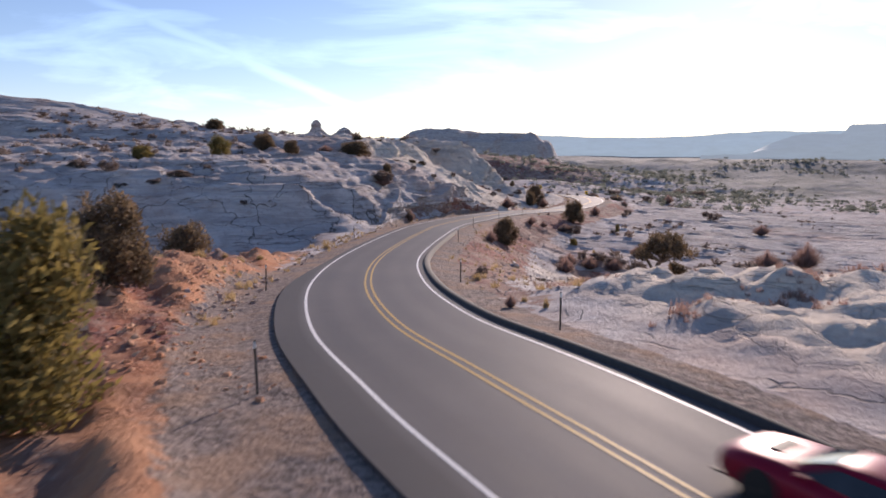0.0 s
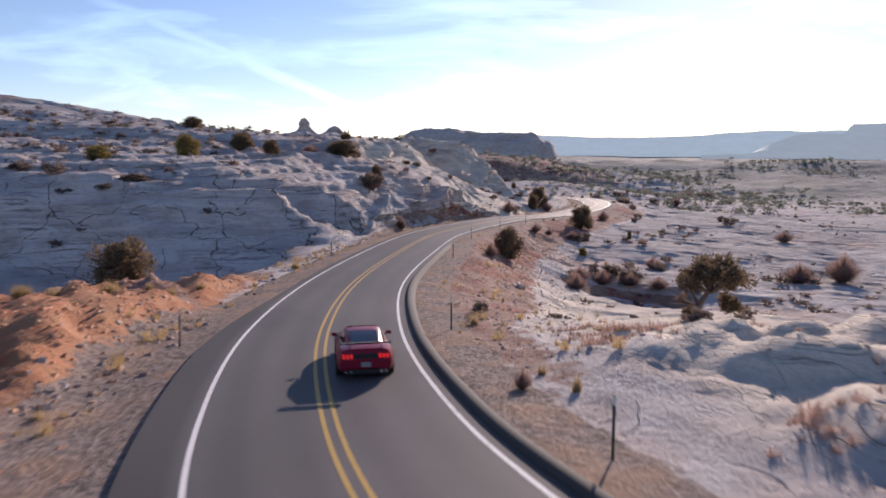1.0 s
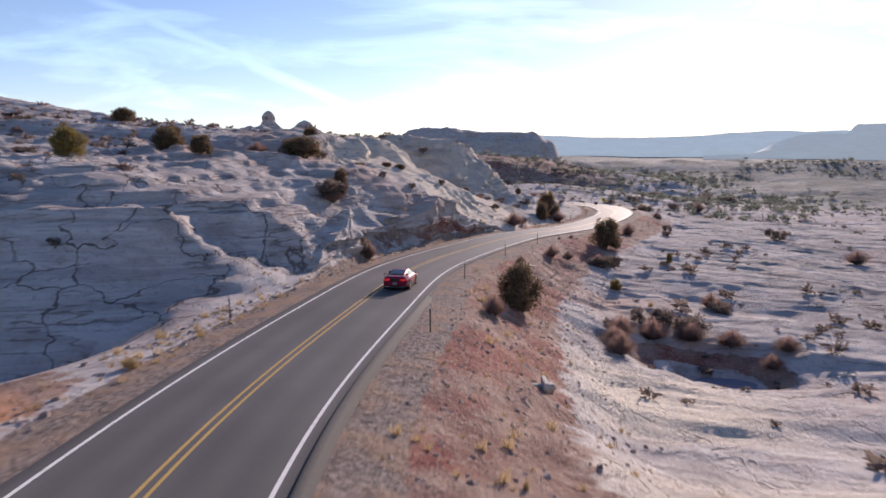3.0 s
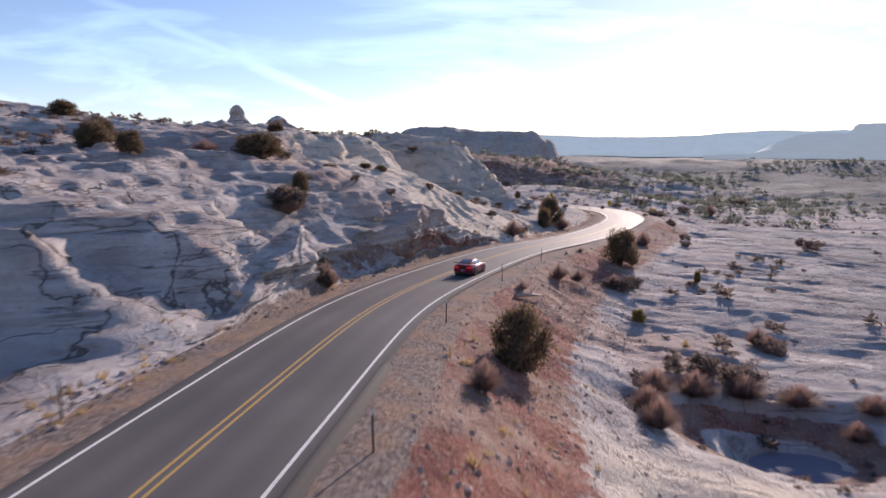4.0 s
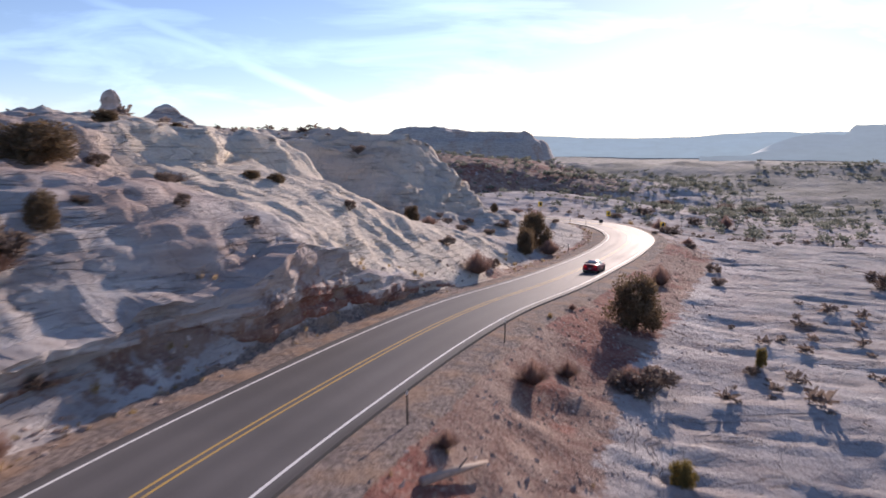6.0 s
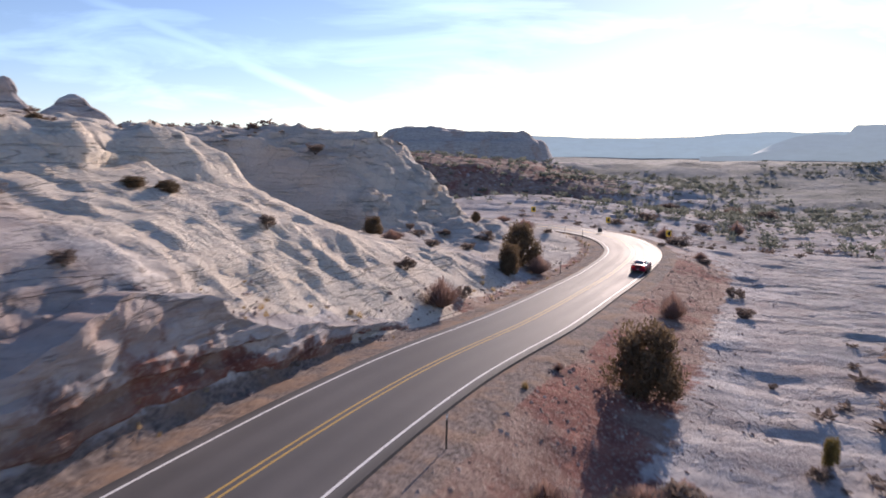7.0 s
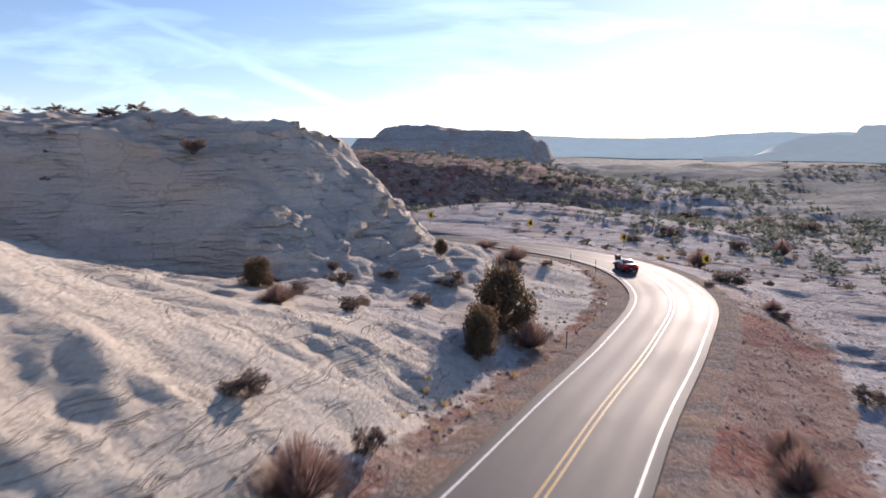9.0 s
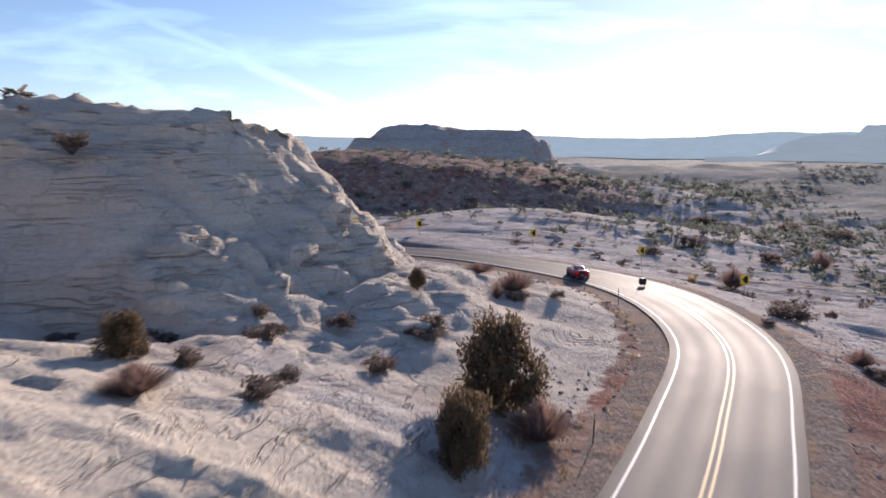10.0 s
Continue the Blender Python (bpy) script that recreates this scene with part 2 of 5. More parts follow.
rough_line = catmull(ROAD, 30)
run = np.r_[0, np.cumsum(np.linalg.norm(np.diff(rough_line, axis=0), axis=1))]
STEP = 0.7
S = np.arange(0, run[-1], STEP)
LINE = np.stack([np.interp(S, run, rough_line[:, k]) for k in range(3)], 1)
for _ in range(4):
    LINE[1:-1] = 0.25 * LINE[:-2] + 0.5 * LINE[1:-1] + 0.25 * LINE[2:]
CREST = int(LINE[:, 1].argmax())
AHEAD = np.gradient(LINE, axis=0)
AHEAD /= np.linalg.norm(AHEAD, axis=1)[:, None]
RIGHT = np.stack([AHEAD[:, 1], -AHEAD[:, 0], 0 * S], 1)
RIGHT /= np.linalg.norm(RIGHT, axis=1)[:, None]


def on_road(s, d=0.0, lift=0.0):
    """The point d metres to the right of the centre line, s metres along it, and the heading there in degrees."""
    c = [np.interp(s, S, LINE[:, k]) for k in range(3)]
    r = [np.interp(s, S, RIGHT[:, k]) for k in range(2)]
    a = [np.interp(s, S, AHEAD[:, k]) for k in range(3)]
    return Vector((c[0] + d * r[0], c[1] + d * r[1], c[2] + lift)), math.degrees(math.atan2(-a[0], a[1])), math.degrees(math.asin(a[2]))


def road_near(x, y):
    """Signed distance to the centre line (right is positive) and the road's height there."""
    d, z = np.empty(len(x)), np.empty(len(x))
    for k in range(0, len(x), 8000):
        dx, dy = x[k:k + 8000, None] - LINE[None, :, 0], y[k:k + 8000, None] - LINE[None, :, 1]
        j = (dx * dx + dy * dy).argmin(1)
        i = np.arange(len(j))
        along = dx[i, j] * AHEAD[j, 0] + dy[i, j] * AHEAD[j, 1]
        across = dx[i, j] * RIGHT[j, 0] + dy[i, j] * RIGHT[j, 1]
        far = np.hypot(dx[i, j], dy[i, j])
        d[k:k + 8000] = np.where(np.abs(along) > 1.5, np.sign(across + 1e-9) * far, across)
        z[k:k + 8000] = LINE[j, 2] + np.clip(along, -1, 1) * AHEAD[j, 2]
    return d, z


# cross sections of the land, by distance from the road's middle, every so many metres northwards
AWAY = [5, 6.8, 9, 13, 20, 28, 45, 110]
WEST_NEAR = {-49.6: (2.6, 2.5, 2.3, 1.8, 1.5, 2, 3, 4), 12.4: (2.3, 2.3, 2.1, 1.7, 1.5, 2, 3, 4), 27.9: (1.2, 1.3, 1.6, 2, 1.8, 1.5, 2.5, 5), 43.4: (0.1, 0.2, 0.5, 0.6, -0.6, -1, 0, 6),
             54.6: (-0.6, -0.6, -0.8, -1.5, -3, -3, -1.5, 6), 63.9: (-1, -1, -1.4, -2.8, -3, -1.5, 4, 7), 70.1: (-1, -0.9, -0.5, 0, 1.5, 3.5, 6, 8), 75: (-1.1, -0.4, 1.2, 4.0, 4.8, 5.4, 6.5, 8), 77.8: (-1.1, -0.2, 1.2, 3.6, 5.0, 5.8, 6.8, 8.5),
             80.6: (-1.1, 2.0, 3.5, 4.5, 5.8, 6.5, 7, 9)}
WEST_MID = {86.8: (-1.2, 1.6, 3.0, 4.5, 6.3, 6.8, 7.5, 9.5), 84.5: (-1.1, 2.6, 3.7, 4.5, 6.0, 6.6, 7.2, 9.2), 89.5: (-1.2, -0.7, 0.8, 4.2, 6.4, 7.0, 7.7, 9.7), 96.1: (-1.3, -0.2, 2.4, 5.0, 6.8, 7.2, 8, 10), 106.6: (-1.7, 2.6, 4.2, 6.6, 7.6, 8.0, 8.5, 11), 117.8: (-2.2, -0.4, 1.7, 4.0, 6.4, 7.4, 8.0, 11),
            125.9: (-2.6, -1.8, 0.3, 3.2, 5.8, 7.6, 8.0, 11), 129.6: (-2.8, -2.4, -0.6, 2.0, 5.2, 7.2, 8.0, 11), 133.9: (-3.2, -2.8, -1.4, 1.0, 4.6, 6.6, 8.0, 11), 140.1: (-3.6, -3.3, -2.3, -0.4, 0.9, 3.0, 9.5, 11),
            147.6: (-3.9, -3.7, -3, -1.7, -0.4, 1.4, 10, 10)}
WEST_FAR = {155: (-4.2, -4.1, -3.8, -3, -1.2, -0.6, 4.0, 10), 160.6: (-4.3, -4.2, -4, -2.8, -0.8, 7.4, 9.8, 9), 167.4: (-4.4, -4.2, -3.8, -2.6, -0.6, 9.8, 10.6, 8.5), 176.7: (-4.6, -4.3, -3.8, -2.8, -1.0, 8.0, 9.8, 8),
            186: (-5, -4.7, -4.5, -4, -2.5, 1, 6, 7), 198.4: (-5.5, -5.3, -5, -4.8, -4.5, -3, 2, 9), 213.9: (-6, -6, -6, -6, -5.5, -5, 0, 5), 248: (-6, -6, -6, -6, -6, -6, -4, 0), 291.4: (-5, -5, -5, -5, -5, -5, -5, -3)}
EAST = {-49.6: (3, 2.9, 2.8, 2.4, 2.5, 2, 0, -2), 12.4: (2.3, 2.2, 2.1, 2, 2.5, 2, 0, -2), 27.9: (1.2, 1.2, 1.3, 1.6, 1.9, 1.2, -2, -4), 37.2: (0.6, 0.5, 0.2, 0.1, 0.2, -0.4, -4, -6),
        46.5: (-0.2, -0.5, -1, -1.6, -1.5, -2.6, -5, -7), 62: (-0.9, -1.3, -2.5, -4.2, -4.8, -5.6, -7, -9), 77.5: (-1.3, -2.1, -3.5, -5, -7, -7.1, -8, -9.5),
        89.9: (-1.6, -2.4, -3.8, -5.5, -6.8, -7, -8, -9.5), 102.3: (-1.9, -2.7, -3.9, -5, -5.5, -6.1, -7.5, -9.5)}
EAST_FAR = {124: (-2.8, -3.4, -4.2, -5.1, -5.8, -6.3, -7.4, -9.5), 148.8: (-4.1, -4.4, -5, -5.6, -6, -6.6, -7.4, -9.5), 173.6: (-4.6, -4.8, -5.2, -5.8, -6.4, -7, -8, -10),
            198.4: (-5.4, -5.5, -5.8, -6.5, -7.5, -8.2, -9.5, -10.5), 217: (-6, -6, -6, -6.2, -7, -8, -9.5, -10.5), 260.4: (-6, -6, -6, -6, -6.5, -7.5, -8.5, -10), 291.4: (-6, -6, -6, -6, -6, -6.7, -7.6, -9)}
# single swells and knobs: x, y, half width, half length, height
SWELLS = [(-84, 146, 34, 24, 7.5), (34, 243, 38, 22.3, 5.6), (5, 310, 60, 34.1, 11), (25, 280.2, 70, 13.6, -4), (19.8, 78.4, 6.5, 4.3, -1.9), (20, 207.7, 12, 5, -0.4), (90, 396.8, 130, 55.8, 9), (-60, 347.2, 90, 55.8, 10), (16, 162.4, 5, 7.4, 1.3), (25, 175.5, 6, 5.6, 1.0)]


def sections(table, y, d):
    rows = sorted(table)
    grid = np.array([table[k] for k in rows], float)
    a = np.clip(np.searchsorted(rows, y) - 1, 0, len(rows) - 2)
    r = np.array(rows, float)
    u = np.clip((y - r[a]) / (r[a + 1] - r[a]), 0, 1)
    u = 0.5 * u + 0.5 * u * u * (3 - 2 * u)
    b = np.clip(np.searchsorted(AWAY, d) - 1, 0, len(AWAY) - 2)
    w = np.array(AWAY, float)
    v = np.clip((d - w[b]) / (w[b + 1] - w[b]), 0, 1)
    return (grid[a, b] * (1 - v) + grid[a, b + 1] * v) * (1 - u) + (grid[a + 1, b] * (1 - v) + grid[a + 1, b + 1] * v) * u


def land(x, y):
    """Height of the ground, and its kinds: scrubland, red soil, gravel."""
    d, rz = road_near(x, y)
    away = np.abs(d)
    calm = smooth(105.4, 115.3, y) * smooth(141.4, 132.7, y)
    # the sections waver, so that the walls are not ruled
    wy, wd = y + 2.5 * (1 - 0.5 * calm) * fbm(x, y, 14, 2), np.clip(away + 2.4 * (1 - 0.7 * calm) * fbm(x + 40, y, 9, 2) * smooth(6, 14, away) + (1.3 * np.abs(fbm(x, y, 5.5, 3)) + 0.1 * np.abs(fbm(y, x, 1.5, 2)) - 0.4) * smooth(5.3, 8, away) * smooth(40, 22, away) * smooth(69.4, 78.1, y) * (1 - 0.85 * smooth(107.9, 115.3, y) * smooth(140.1, 132.7, y)), 4, None)
    west, east = sections({**WEST_NEAR, **WEST_MID, **WEST_FAR}, wy, wd), sections({**EAST, **EAST_FAR}, wy, wd)
    z = np.where(d < 0, west, east)
    verge = np.where(d < 0, sections({**WEST_NEAR, **WEST_MID, **WEST_FAR}, wy, 0 * d + 5), sections({**EAST, **EAST_FAR}, wy, 0 * d + 5))
    z = z + np.clip(rz - 0.2 - verge, -1.2, 1.2) * smooth(14, 5, away)
    # the riser of the upper ledge
    z = z + np.where(d < 0, 2.4, 0) * smooth(20.2, 22.4, away + 2.5 * fbm(x, y, 7, 3)) * smooth(108, 116, y) * smooth(138, 133, y)
    for cx, cy, hw, hl, h in SWELLS:
        q = ((x - cx) / hw) ** 2 + ((y - cy) / hl) ** 2
        z = z + h * (np.exp(-q * 1.2) if hw > 4 else np.exp(-np.minimum(q, 30) ** 1.8))
    # beyond the valley
    out = smooth(266.6, 372, y)
    crest = np.exp(-((y - 400 - 0.075 * (x - 90) + 25 * fbm(x, y, 120, 2)) / 46) ** 2) * smooth(5, 70, x) * smooth(700, 300, x)
    beyond = -7 - 10 * smooth(440, 620, y) + 9 * fbm(x, y, 300, 4) * smooth(372, 744, y) + 8 * crest + 13 * smooth(95, 15, np.hypot((x - 0) / 1.2, (y - 313) / 0.62) + 30 * fbm(x, y, 45, 4))
    z = z * (1 - out) + beyond * out
    z = z + smooth(235.6, 279, y) * smooth(682, 496, y) * (2.6 * np.abs(fbm(x, y, 26, 4)) + 1.2 * np.abs(fbm(y, x, 9, 2)))
    rock = np.where((d < 0) & (y > 69.4), smooth(5.0, 6.3, away), smooth(5.2, 9, away))
    wall = rock * np.where(d < 0, 1.0, 0.0) * smooth(0.5, 3.5, z - rz) * smooth(260.4, 217, y)
    slab = smooth(1.3, 0.8, np.hypot((x - 5) / 14, (y - 142.6) / 8.1))
    wall, rock = wall * (1 - slab), rock * (1 - 0.75 * slab)
    lumpy = wall * smooth(67, 77.5, y) * (1 - 0.2 * smooth(109.1, 117.8, y) * smooth(138.9, 131.4, y))
    z = z + lumpy * (0.5 * ridged(x, y, 12, 2) + 0.4 * np.abs(fbm(x * 1.2, y, 3.6, 3)) + 0.3 * np.abs(fbm(x, y * 1.3 + 9, 1.4, 2)) - 0.2)
    z = z + rock * (0.6 * fbm(x, y, 24, 3) + 0.10 * fbm(x, y, 3, 3)) + wall * 0.22 * fbm(x, y, 5, 3)
    # low benches of the slickrock, drawn out across the valley
    drawn = (y + 0.155 * x) / 0.62
    z = z + rock * np.where(d > 0, smooth(7, 14, away), 0.35) * (0.32 * np.abs(fbm(x * 0.14, drawn, 4.5, 3)) + 0.45 * fbm(x * 0.3, drawn, 15, 3) + 0.30 * np.abs(fbm(x * 0.16, drawn, 1.7, 2)))
    bed = z / 0.8 + 0.8 * fbm(x, y, 20, 2)
    z = z + rock * np.where(d > 0, 0.13, 0.10 + 0.38 * smooth(68, 74, y) * smooth(112, 104, y)) * (np.floor(bed) + smooth(0.62, 1.0, bed - np.floor(bed)) - bed)
    # loose plates and ledges of the bare slabs
    dome = smooth(1.3, 0.7, np.hypot((x - 0) / 14, (y - 124) / 12.4))
    plates = np.maximum(np.maximum(slab, 0.6 * dome) * np.where(d < 0, smooth(6, 8, away), 0), np.where(d > 0, smooth(8, 12, away) * 0.38, 0) * smooth(32.2, 40.9, y) * smooth(260.4, 204.6, y))
    z = z + plates * (0.34 * smooth(-0.02, 0.03, fbm(x * 0.6, drawn, 6, 4)) + 0.20 * smooth(-0.02, 0.03, fbm(x * 0.6 + 30, drawn, 2.6, 3)))
    # sandy hummocks near the first bend
    hummock = np.where(d > 0, smooth(5.5, 10, away), 0) * smooth(39, 32, y) * smooth(6.2, 14, y)
    z = z + hummock * (0.9 * np.abs(fbm(x, y, 8.0, 3)) + 1.0 * np.abs(fbm(x, y + 7, 2.4, 4)) - 0.1)
    # ploughed ridges of the orange verge
    ridge = np.where(d < 0, smooth(6.0, 8.0, away) * smooth(17, 12, away), 0) * smooth(56, 48, y) * smooth(0, 8, y)
    z = z + ridge * (1.3 * np.abs(fbm(0.9 * x + 0.5 * y, 0.16 * y - 0.08 * x, 1.9, 3)) + 0.5 * np.abs(fbm(x, y, 1.6, 2)))
    flat = smooth(5.2, 3.8, away)
    z = z * (1 - flat) + (rz - 0.10) * flat
    soil = np.where(d < 0, smooth(0.9, 0.1, np.abs(away - 9.0 - (y - 31) * 0.048) / 8) * smooth(62, 52.1, y) * smooth(0, 12.4, y), smooth(13, 8.5, away + 3 * smooth(49.6, 37.2, y)) * smooth(15.5, 37.2, y) * smooth(192.2, 142.6, y) * smooth(3.9, 4.6, away) * 0.85)
    slim = 0.45 * smooth(118, 132, y)
    gravel = np.where(d < 0, smooth(5.9, 4.9, away + slim) + 0.7 * smooth(8.6, 5.0, away) * smooth(44, 34, y) + 0.4 * smooth(8.5, 6, away) * smooth(49.6, 37.2, y), smooth(5.7, 4.8, away + slim)) * 0.9 + np.where(d < 0, 0, smooth(10, 6, away) * smooth(9.3, 18.6, y) * smooth(80.6, 62, y) * 0.25)
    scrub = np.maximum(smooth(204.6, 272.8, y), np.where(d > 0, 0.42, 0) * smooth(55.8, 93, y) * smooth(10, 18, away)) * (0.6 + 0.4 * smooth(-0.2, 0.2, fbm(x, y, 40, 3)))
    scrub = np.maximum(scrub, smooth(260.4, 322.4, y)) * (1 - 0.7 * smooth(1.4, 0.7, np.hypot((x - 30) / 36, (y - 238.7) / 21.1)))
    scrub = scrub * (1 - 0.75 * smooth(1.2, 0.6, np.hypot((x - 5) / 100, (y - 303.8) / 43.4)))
    soil = np.maximum(soil, 0.62 * smooth(90, 40, np.hypot((x - 5) / 1.2, (y - 304) / 0.62)))
    soil = np.maximum(soil, 0.62 * np.where(d < 0, 1, 0) * smooth(4.2, 4.8, away) * smooth(7.5, 5.5, away) * smooth(120.9, 133.3, y) * smooth(204.6, 186, y))
    soil = np.maximum(soil, 0.62 * np.where(d < 0, 1, 0) * smooth(3.6, 2.2, z - rz) * smooth(5.2, 6.2, away) * smooth(14, 9, away) * smooth(85.6, 99.2, y) * smooth(115, 107, y))
    pool = np.hypot(x - 19.8, (y - 78.4) / 0.62)
    soil = np.maximum(soil, 0.75 * smooth(3.0, 4.2, pool) * smooth(7.0, 5.5, pool))
    return z, scrub, soil, np.clip(gravel, 0, 1), wall * (1 - flat)


def bleaching(x, y):
    """Where the rock is bare cream slab and sand."""
    d, _ = road_near(x, y)
    sand = np.where(d > 0, smooth(7, 11, d), 0) * smooth(57, 48.4, y) * smooth(8, 20, y)
    bank = np.where(d > 0, smooth(9, 13, d) * smooth(24, 17, d), 0) * smooth(57, 62, y) * smooth(75.6, 69.4, y)
    slab = np.where(d < 0, smooth(1.35, 0.8, np.hypot((x - 0) / 19, (y - 132.1) / 18.6)), 0)
    slab = np.maximum(slab, np.where(d < 0, 0.7, 0) * smooth(150, 156.2, y) * smooth(198.4, 179.8, y))
    orange = np.where(d < 0, smooth(4.5, 6, -d) * smooth(17, 12, -d), 0) * smooth(57, 48.4, y) * 0.8 * (0.04 + 0.96 * smooth(-0.04, 0.2, fbm(0.9 * x + 0.5 * y, 0.16 * y - 0.08 * x, 1.9, 3)))
    return np.maximum(np.maximum(sand, bank), slab), orange


def ground_z(x, y):
    return float(land(np.array([float(x)]), np.array([float(y)]))[0][0])


def link(name, verts, faces, mat, parent=None, smooth_faces=True):
    me = bpy.data.meshes.new(name)
    me.from_pydata([tuple(v) for v in verts], [], [tuple(f) for f in faces])
    me.materials.append(mat)
    if smooth_faces:
        me.polygons.foreach_set("use_smooth", [True] * len(me.polygons))
    me.update()
    ob = new(name, me)
    ob.parent = parent
    return ob


def spread(lo, dense_lo, dense_hi, hi, step, grow=1.09):
    """Coordinates that are close together in the middle and further apart outwards."""
    mid = list(np.arange(dense_lo, dense_hi, step))
    left, right, s = [], [], step
    at = dense_lo
    while at > lo:
        s *= grow
        at -= s
        left.append(max(at, lo))
    at, s = mid[-1], step
    while at < hi:
        s *= grow
        at += s
        right.append(min(at, hi))
    return np.array(left[::-1] + mid + right)


def make_ground():
    gx, gy = spread(-3400, -42, 52, 3400, 0.42, 1.07), spread(-300, 6, 208, 2800, 0.32, 1.016)
    x, y = [a.ravel() for a in np.meshgrid(gx, gy)]
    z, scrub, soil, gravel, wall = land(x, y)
    # weathering of the walls: beds, blocks and knobs pushed out along the surface
    shape = (len(gy), len(gx))
    sy, sx = np.gradient(z.reshape(shape), gy, gx)
    up = 1 / np.sqrt(1 + sx**2 + sy**2)
    nx, ny, nz = (-sx * up).ravel(), (-sy * up).ravel(), up.ravel()

    def skin(size, octaves, squash):
        a, b, c = np.abs(nx), np.abs(ny), nz * 0.8
        total = a * fbm(y, z * squash + 0.3 * x, size, octaves) + b * fbm(x + 50, z * squash + 0.2 * y, size, octaves) + c * fbm(x, y + 30, size, octaves)
        return total / (a + b + c)

    beds = z / 0.9 + 1.2 * fbm(x, y, 9, 3)
    edge = np.floor(beds) + smooth(0.0, 0.35, beds - np.floor(beds)) - beds + 0.5
    rough = smooth(-0.12, 0.22, fbm(x, y, 17, 2))
    push = (1.3 * np.abs(skin(5.5, 3, 1.6)) + 0.85 * np.abs(skin(2.1, 3, 1.8))) * (0.5 + 0.5 * rough) + 0.4 * np.abs(skin(1.1, 2, 2.0)) - 0.45 + (0.2 + 0.3 * rough) * edge * smooth(-0.15, 0.1, skin(7, 2, 1))
    push = push * (1 + 0.9 * smooth(148.8, 155, y)) + smooth(148.8, 155, y) * (1.6 * skin(8, 3, 0.7) + 0.8 * np.abs(skin(3.2, 3, 0.8)) - 0.3)
    push = push * (1 + 0.5 * smooth(104, 112, y) * smooth(140, 134, y))
    push = push * wall * (0.5 + 0.5 * smooth(0.95, 0.75, nz)) * (0.35 + 0.65 * smooth(67, 76.9, y))
    x, y, z = x + push * nx, y + push * ny, z + push * nz
    w, n = len(gx), len(gx) * len(gy)
    i = np.arange(n).reshape(len(gy), w)
    quads = np.stack([i[:-1, :-1], i[:-1, 1:], i[1:, 1:], i[1:, :-1]], -1).reshape(-1, 4)
    me = bpy.data.meshes.new("ground")
    me.vertices.add(n)
    me.vertices.foreach_set("co", np.stack([x, y, z], 1).ravel())
    me.loops.add(quads.size)
    me.loops.foreach_set("vertex_index", quads.ravel())
    me.polygons.add(len(quads))
    me.polygons.foreach_set("loop_start", np.arange(0, quads.size, 4))
    me.polygons.foreach_set("use_smooth", np.ones(len(quads), bool))
    me.update(calc_edges=True)
    me.validate()
    kind = me.color_attributes.new("kind", "FLOAT_COLOR", "POINT")
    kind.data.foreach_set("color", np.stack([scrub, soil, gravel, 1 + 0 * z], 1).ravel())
    pale = me.color_attributes.new("pale", "FLOAT_COLOR", "POINT")
    bare, orange = bleaching(x, y)
    jointed = smooth(56, 64, y) * smooth(98, 90, y) * (x < 0)
    pale.data.foreach_set("color", np.stack([bare, orange, jointed, 1 + 0 * z], 1).ravel())
    me.materials.append(GROUND)
    return tagged(new("ground", me), "pale slickrock desert with red soil and gravel verges", "ground", kind="structure")


def ribbon(name, profile, mat, s0=0, s1=None, parent=None, lift=0.0, flat=False):
    """A strip along the road; profile: (d, z) from left to right, d may be a function of y."""
    k = np.where((S >= s0) & (S <= (s1 or S[-1])))[0]
    verts, faces, n = [], [], len(profile)
    for j in k:
        for d, z in profile:
            dd = d(LINE[j, 1]) if callable(d) else d
            verts.append(LINE[j] + RIGHT[j] * dd + np.array((0, 0, z + lift)))
    for a in range(len(k) - 1):
        for b in range(n - 1):
            faces.append((a * n + b, a * n + b + 1, (a + 1) * n + b + 1, (a + 1) * n + b))
    return link(name, verts, faces, mat, parent, not flat)


def make_road():
    left = lambda y: -3.22 - 0.65 * float(smooth(48, 30, y))
    ds = [(left, -0.25), (left, 0.0)] + [(d, 0.0) for d in np.arange(-3.1, 3.11, 0.31)] + [(3.2, 0.0), (3.28, -0.25)]
    road = tagged(ribbon("road", ds, ASPHALT, flat=True), "worn grey two-lane asphalt road with painted lines", "road", kind="structure")
    me = road.data
    lane = me.color_attributes.new("lane", "FLOAT_COLOR", "POINT")
    n, vals = len(ds), []
    for i in range(len(me.vertices)):
        d = ds[i % n][0]
        d = -4 if callable(d) else d
        track = max(math.exp(-((abs(d) - 0.7) / 0.33) ** 2), math.exp(-((abs(d) - 2.0) / 0.33) ** 2))
        vals += [track, 1.0 if abs(d) > 2.9 else 0.0, 0, 1]
    lane.data.foreach_set("color", vals)
    for name, d, mat, label in (("white_line", -2.73, WHITE_LINE, "white"), ("white_line", 2.73, WHITE_LINE, "white"), ("yellow_line", -0.14, YELLOW_LINE, "yellow"), ("yellow_line", 0.14, YELLOW_LINE, "yellow")):
        h = 0.055 if "white" in name else 0.05
        ribbon(name, [(d - h, 0.005), (d + h, 0.005)], mat, parent=road)
    kerb = ribbon("kerb", [(3.10, 0.004), (3.13, 0.08), (3.18, 0.13), (3.26, 0.15), (3.36, 0.14), (3.46, 0.09), (3.62, -0.3)], KERB, 8, 88)
    tagged(kerb, "low rounded asphalt kerb along the road edge", "kerb", kind="structure")


make_ground()
make_road()


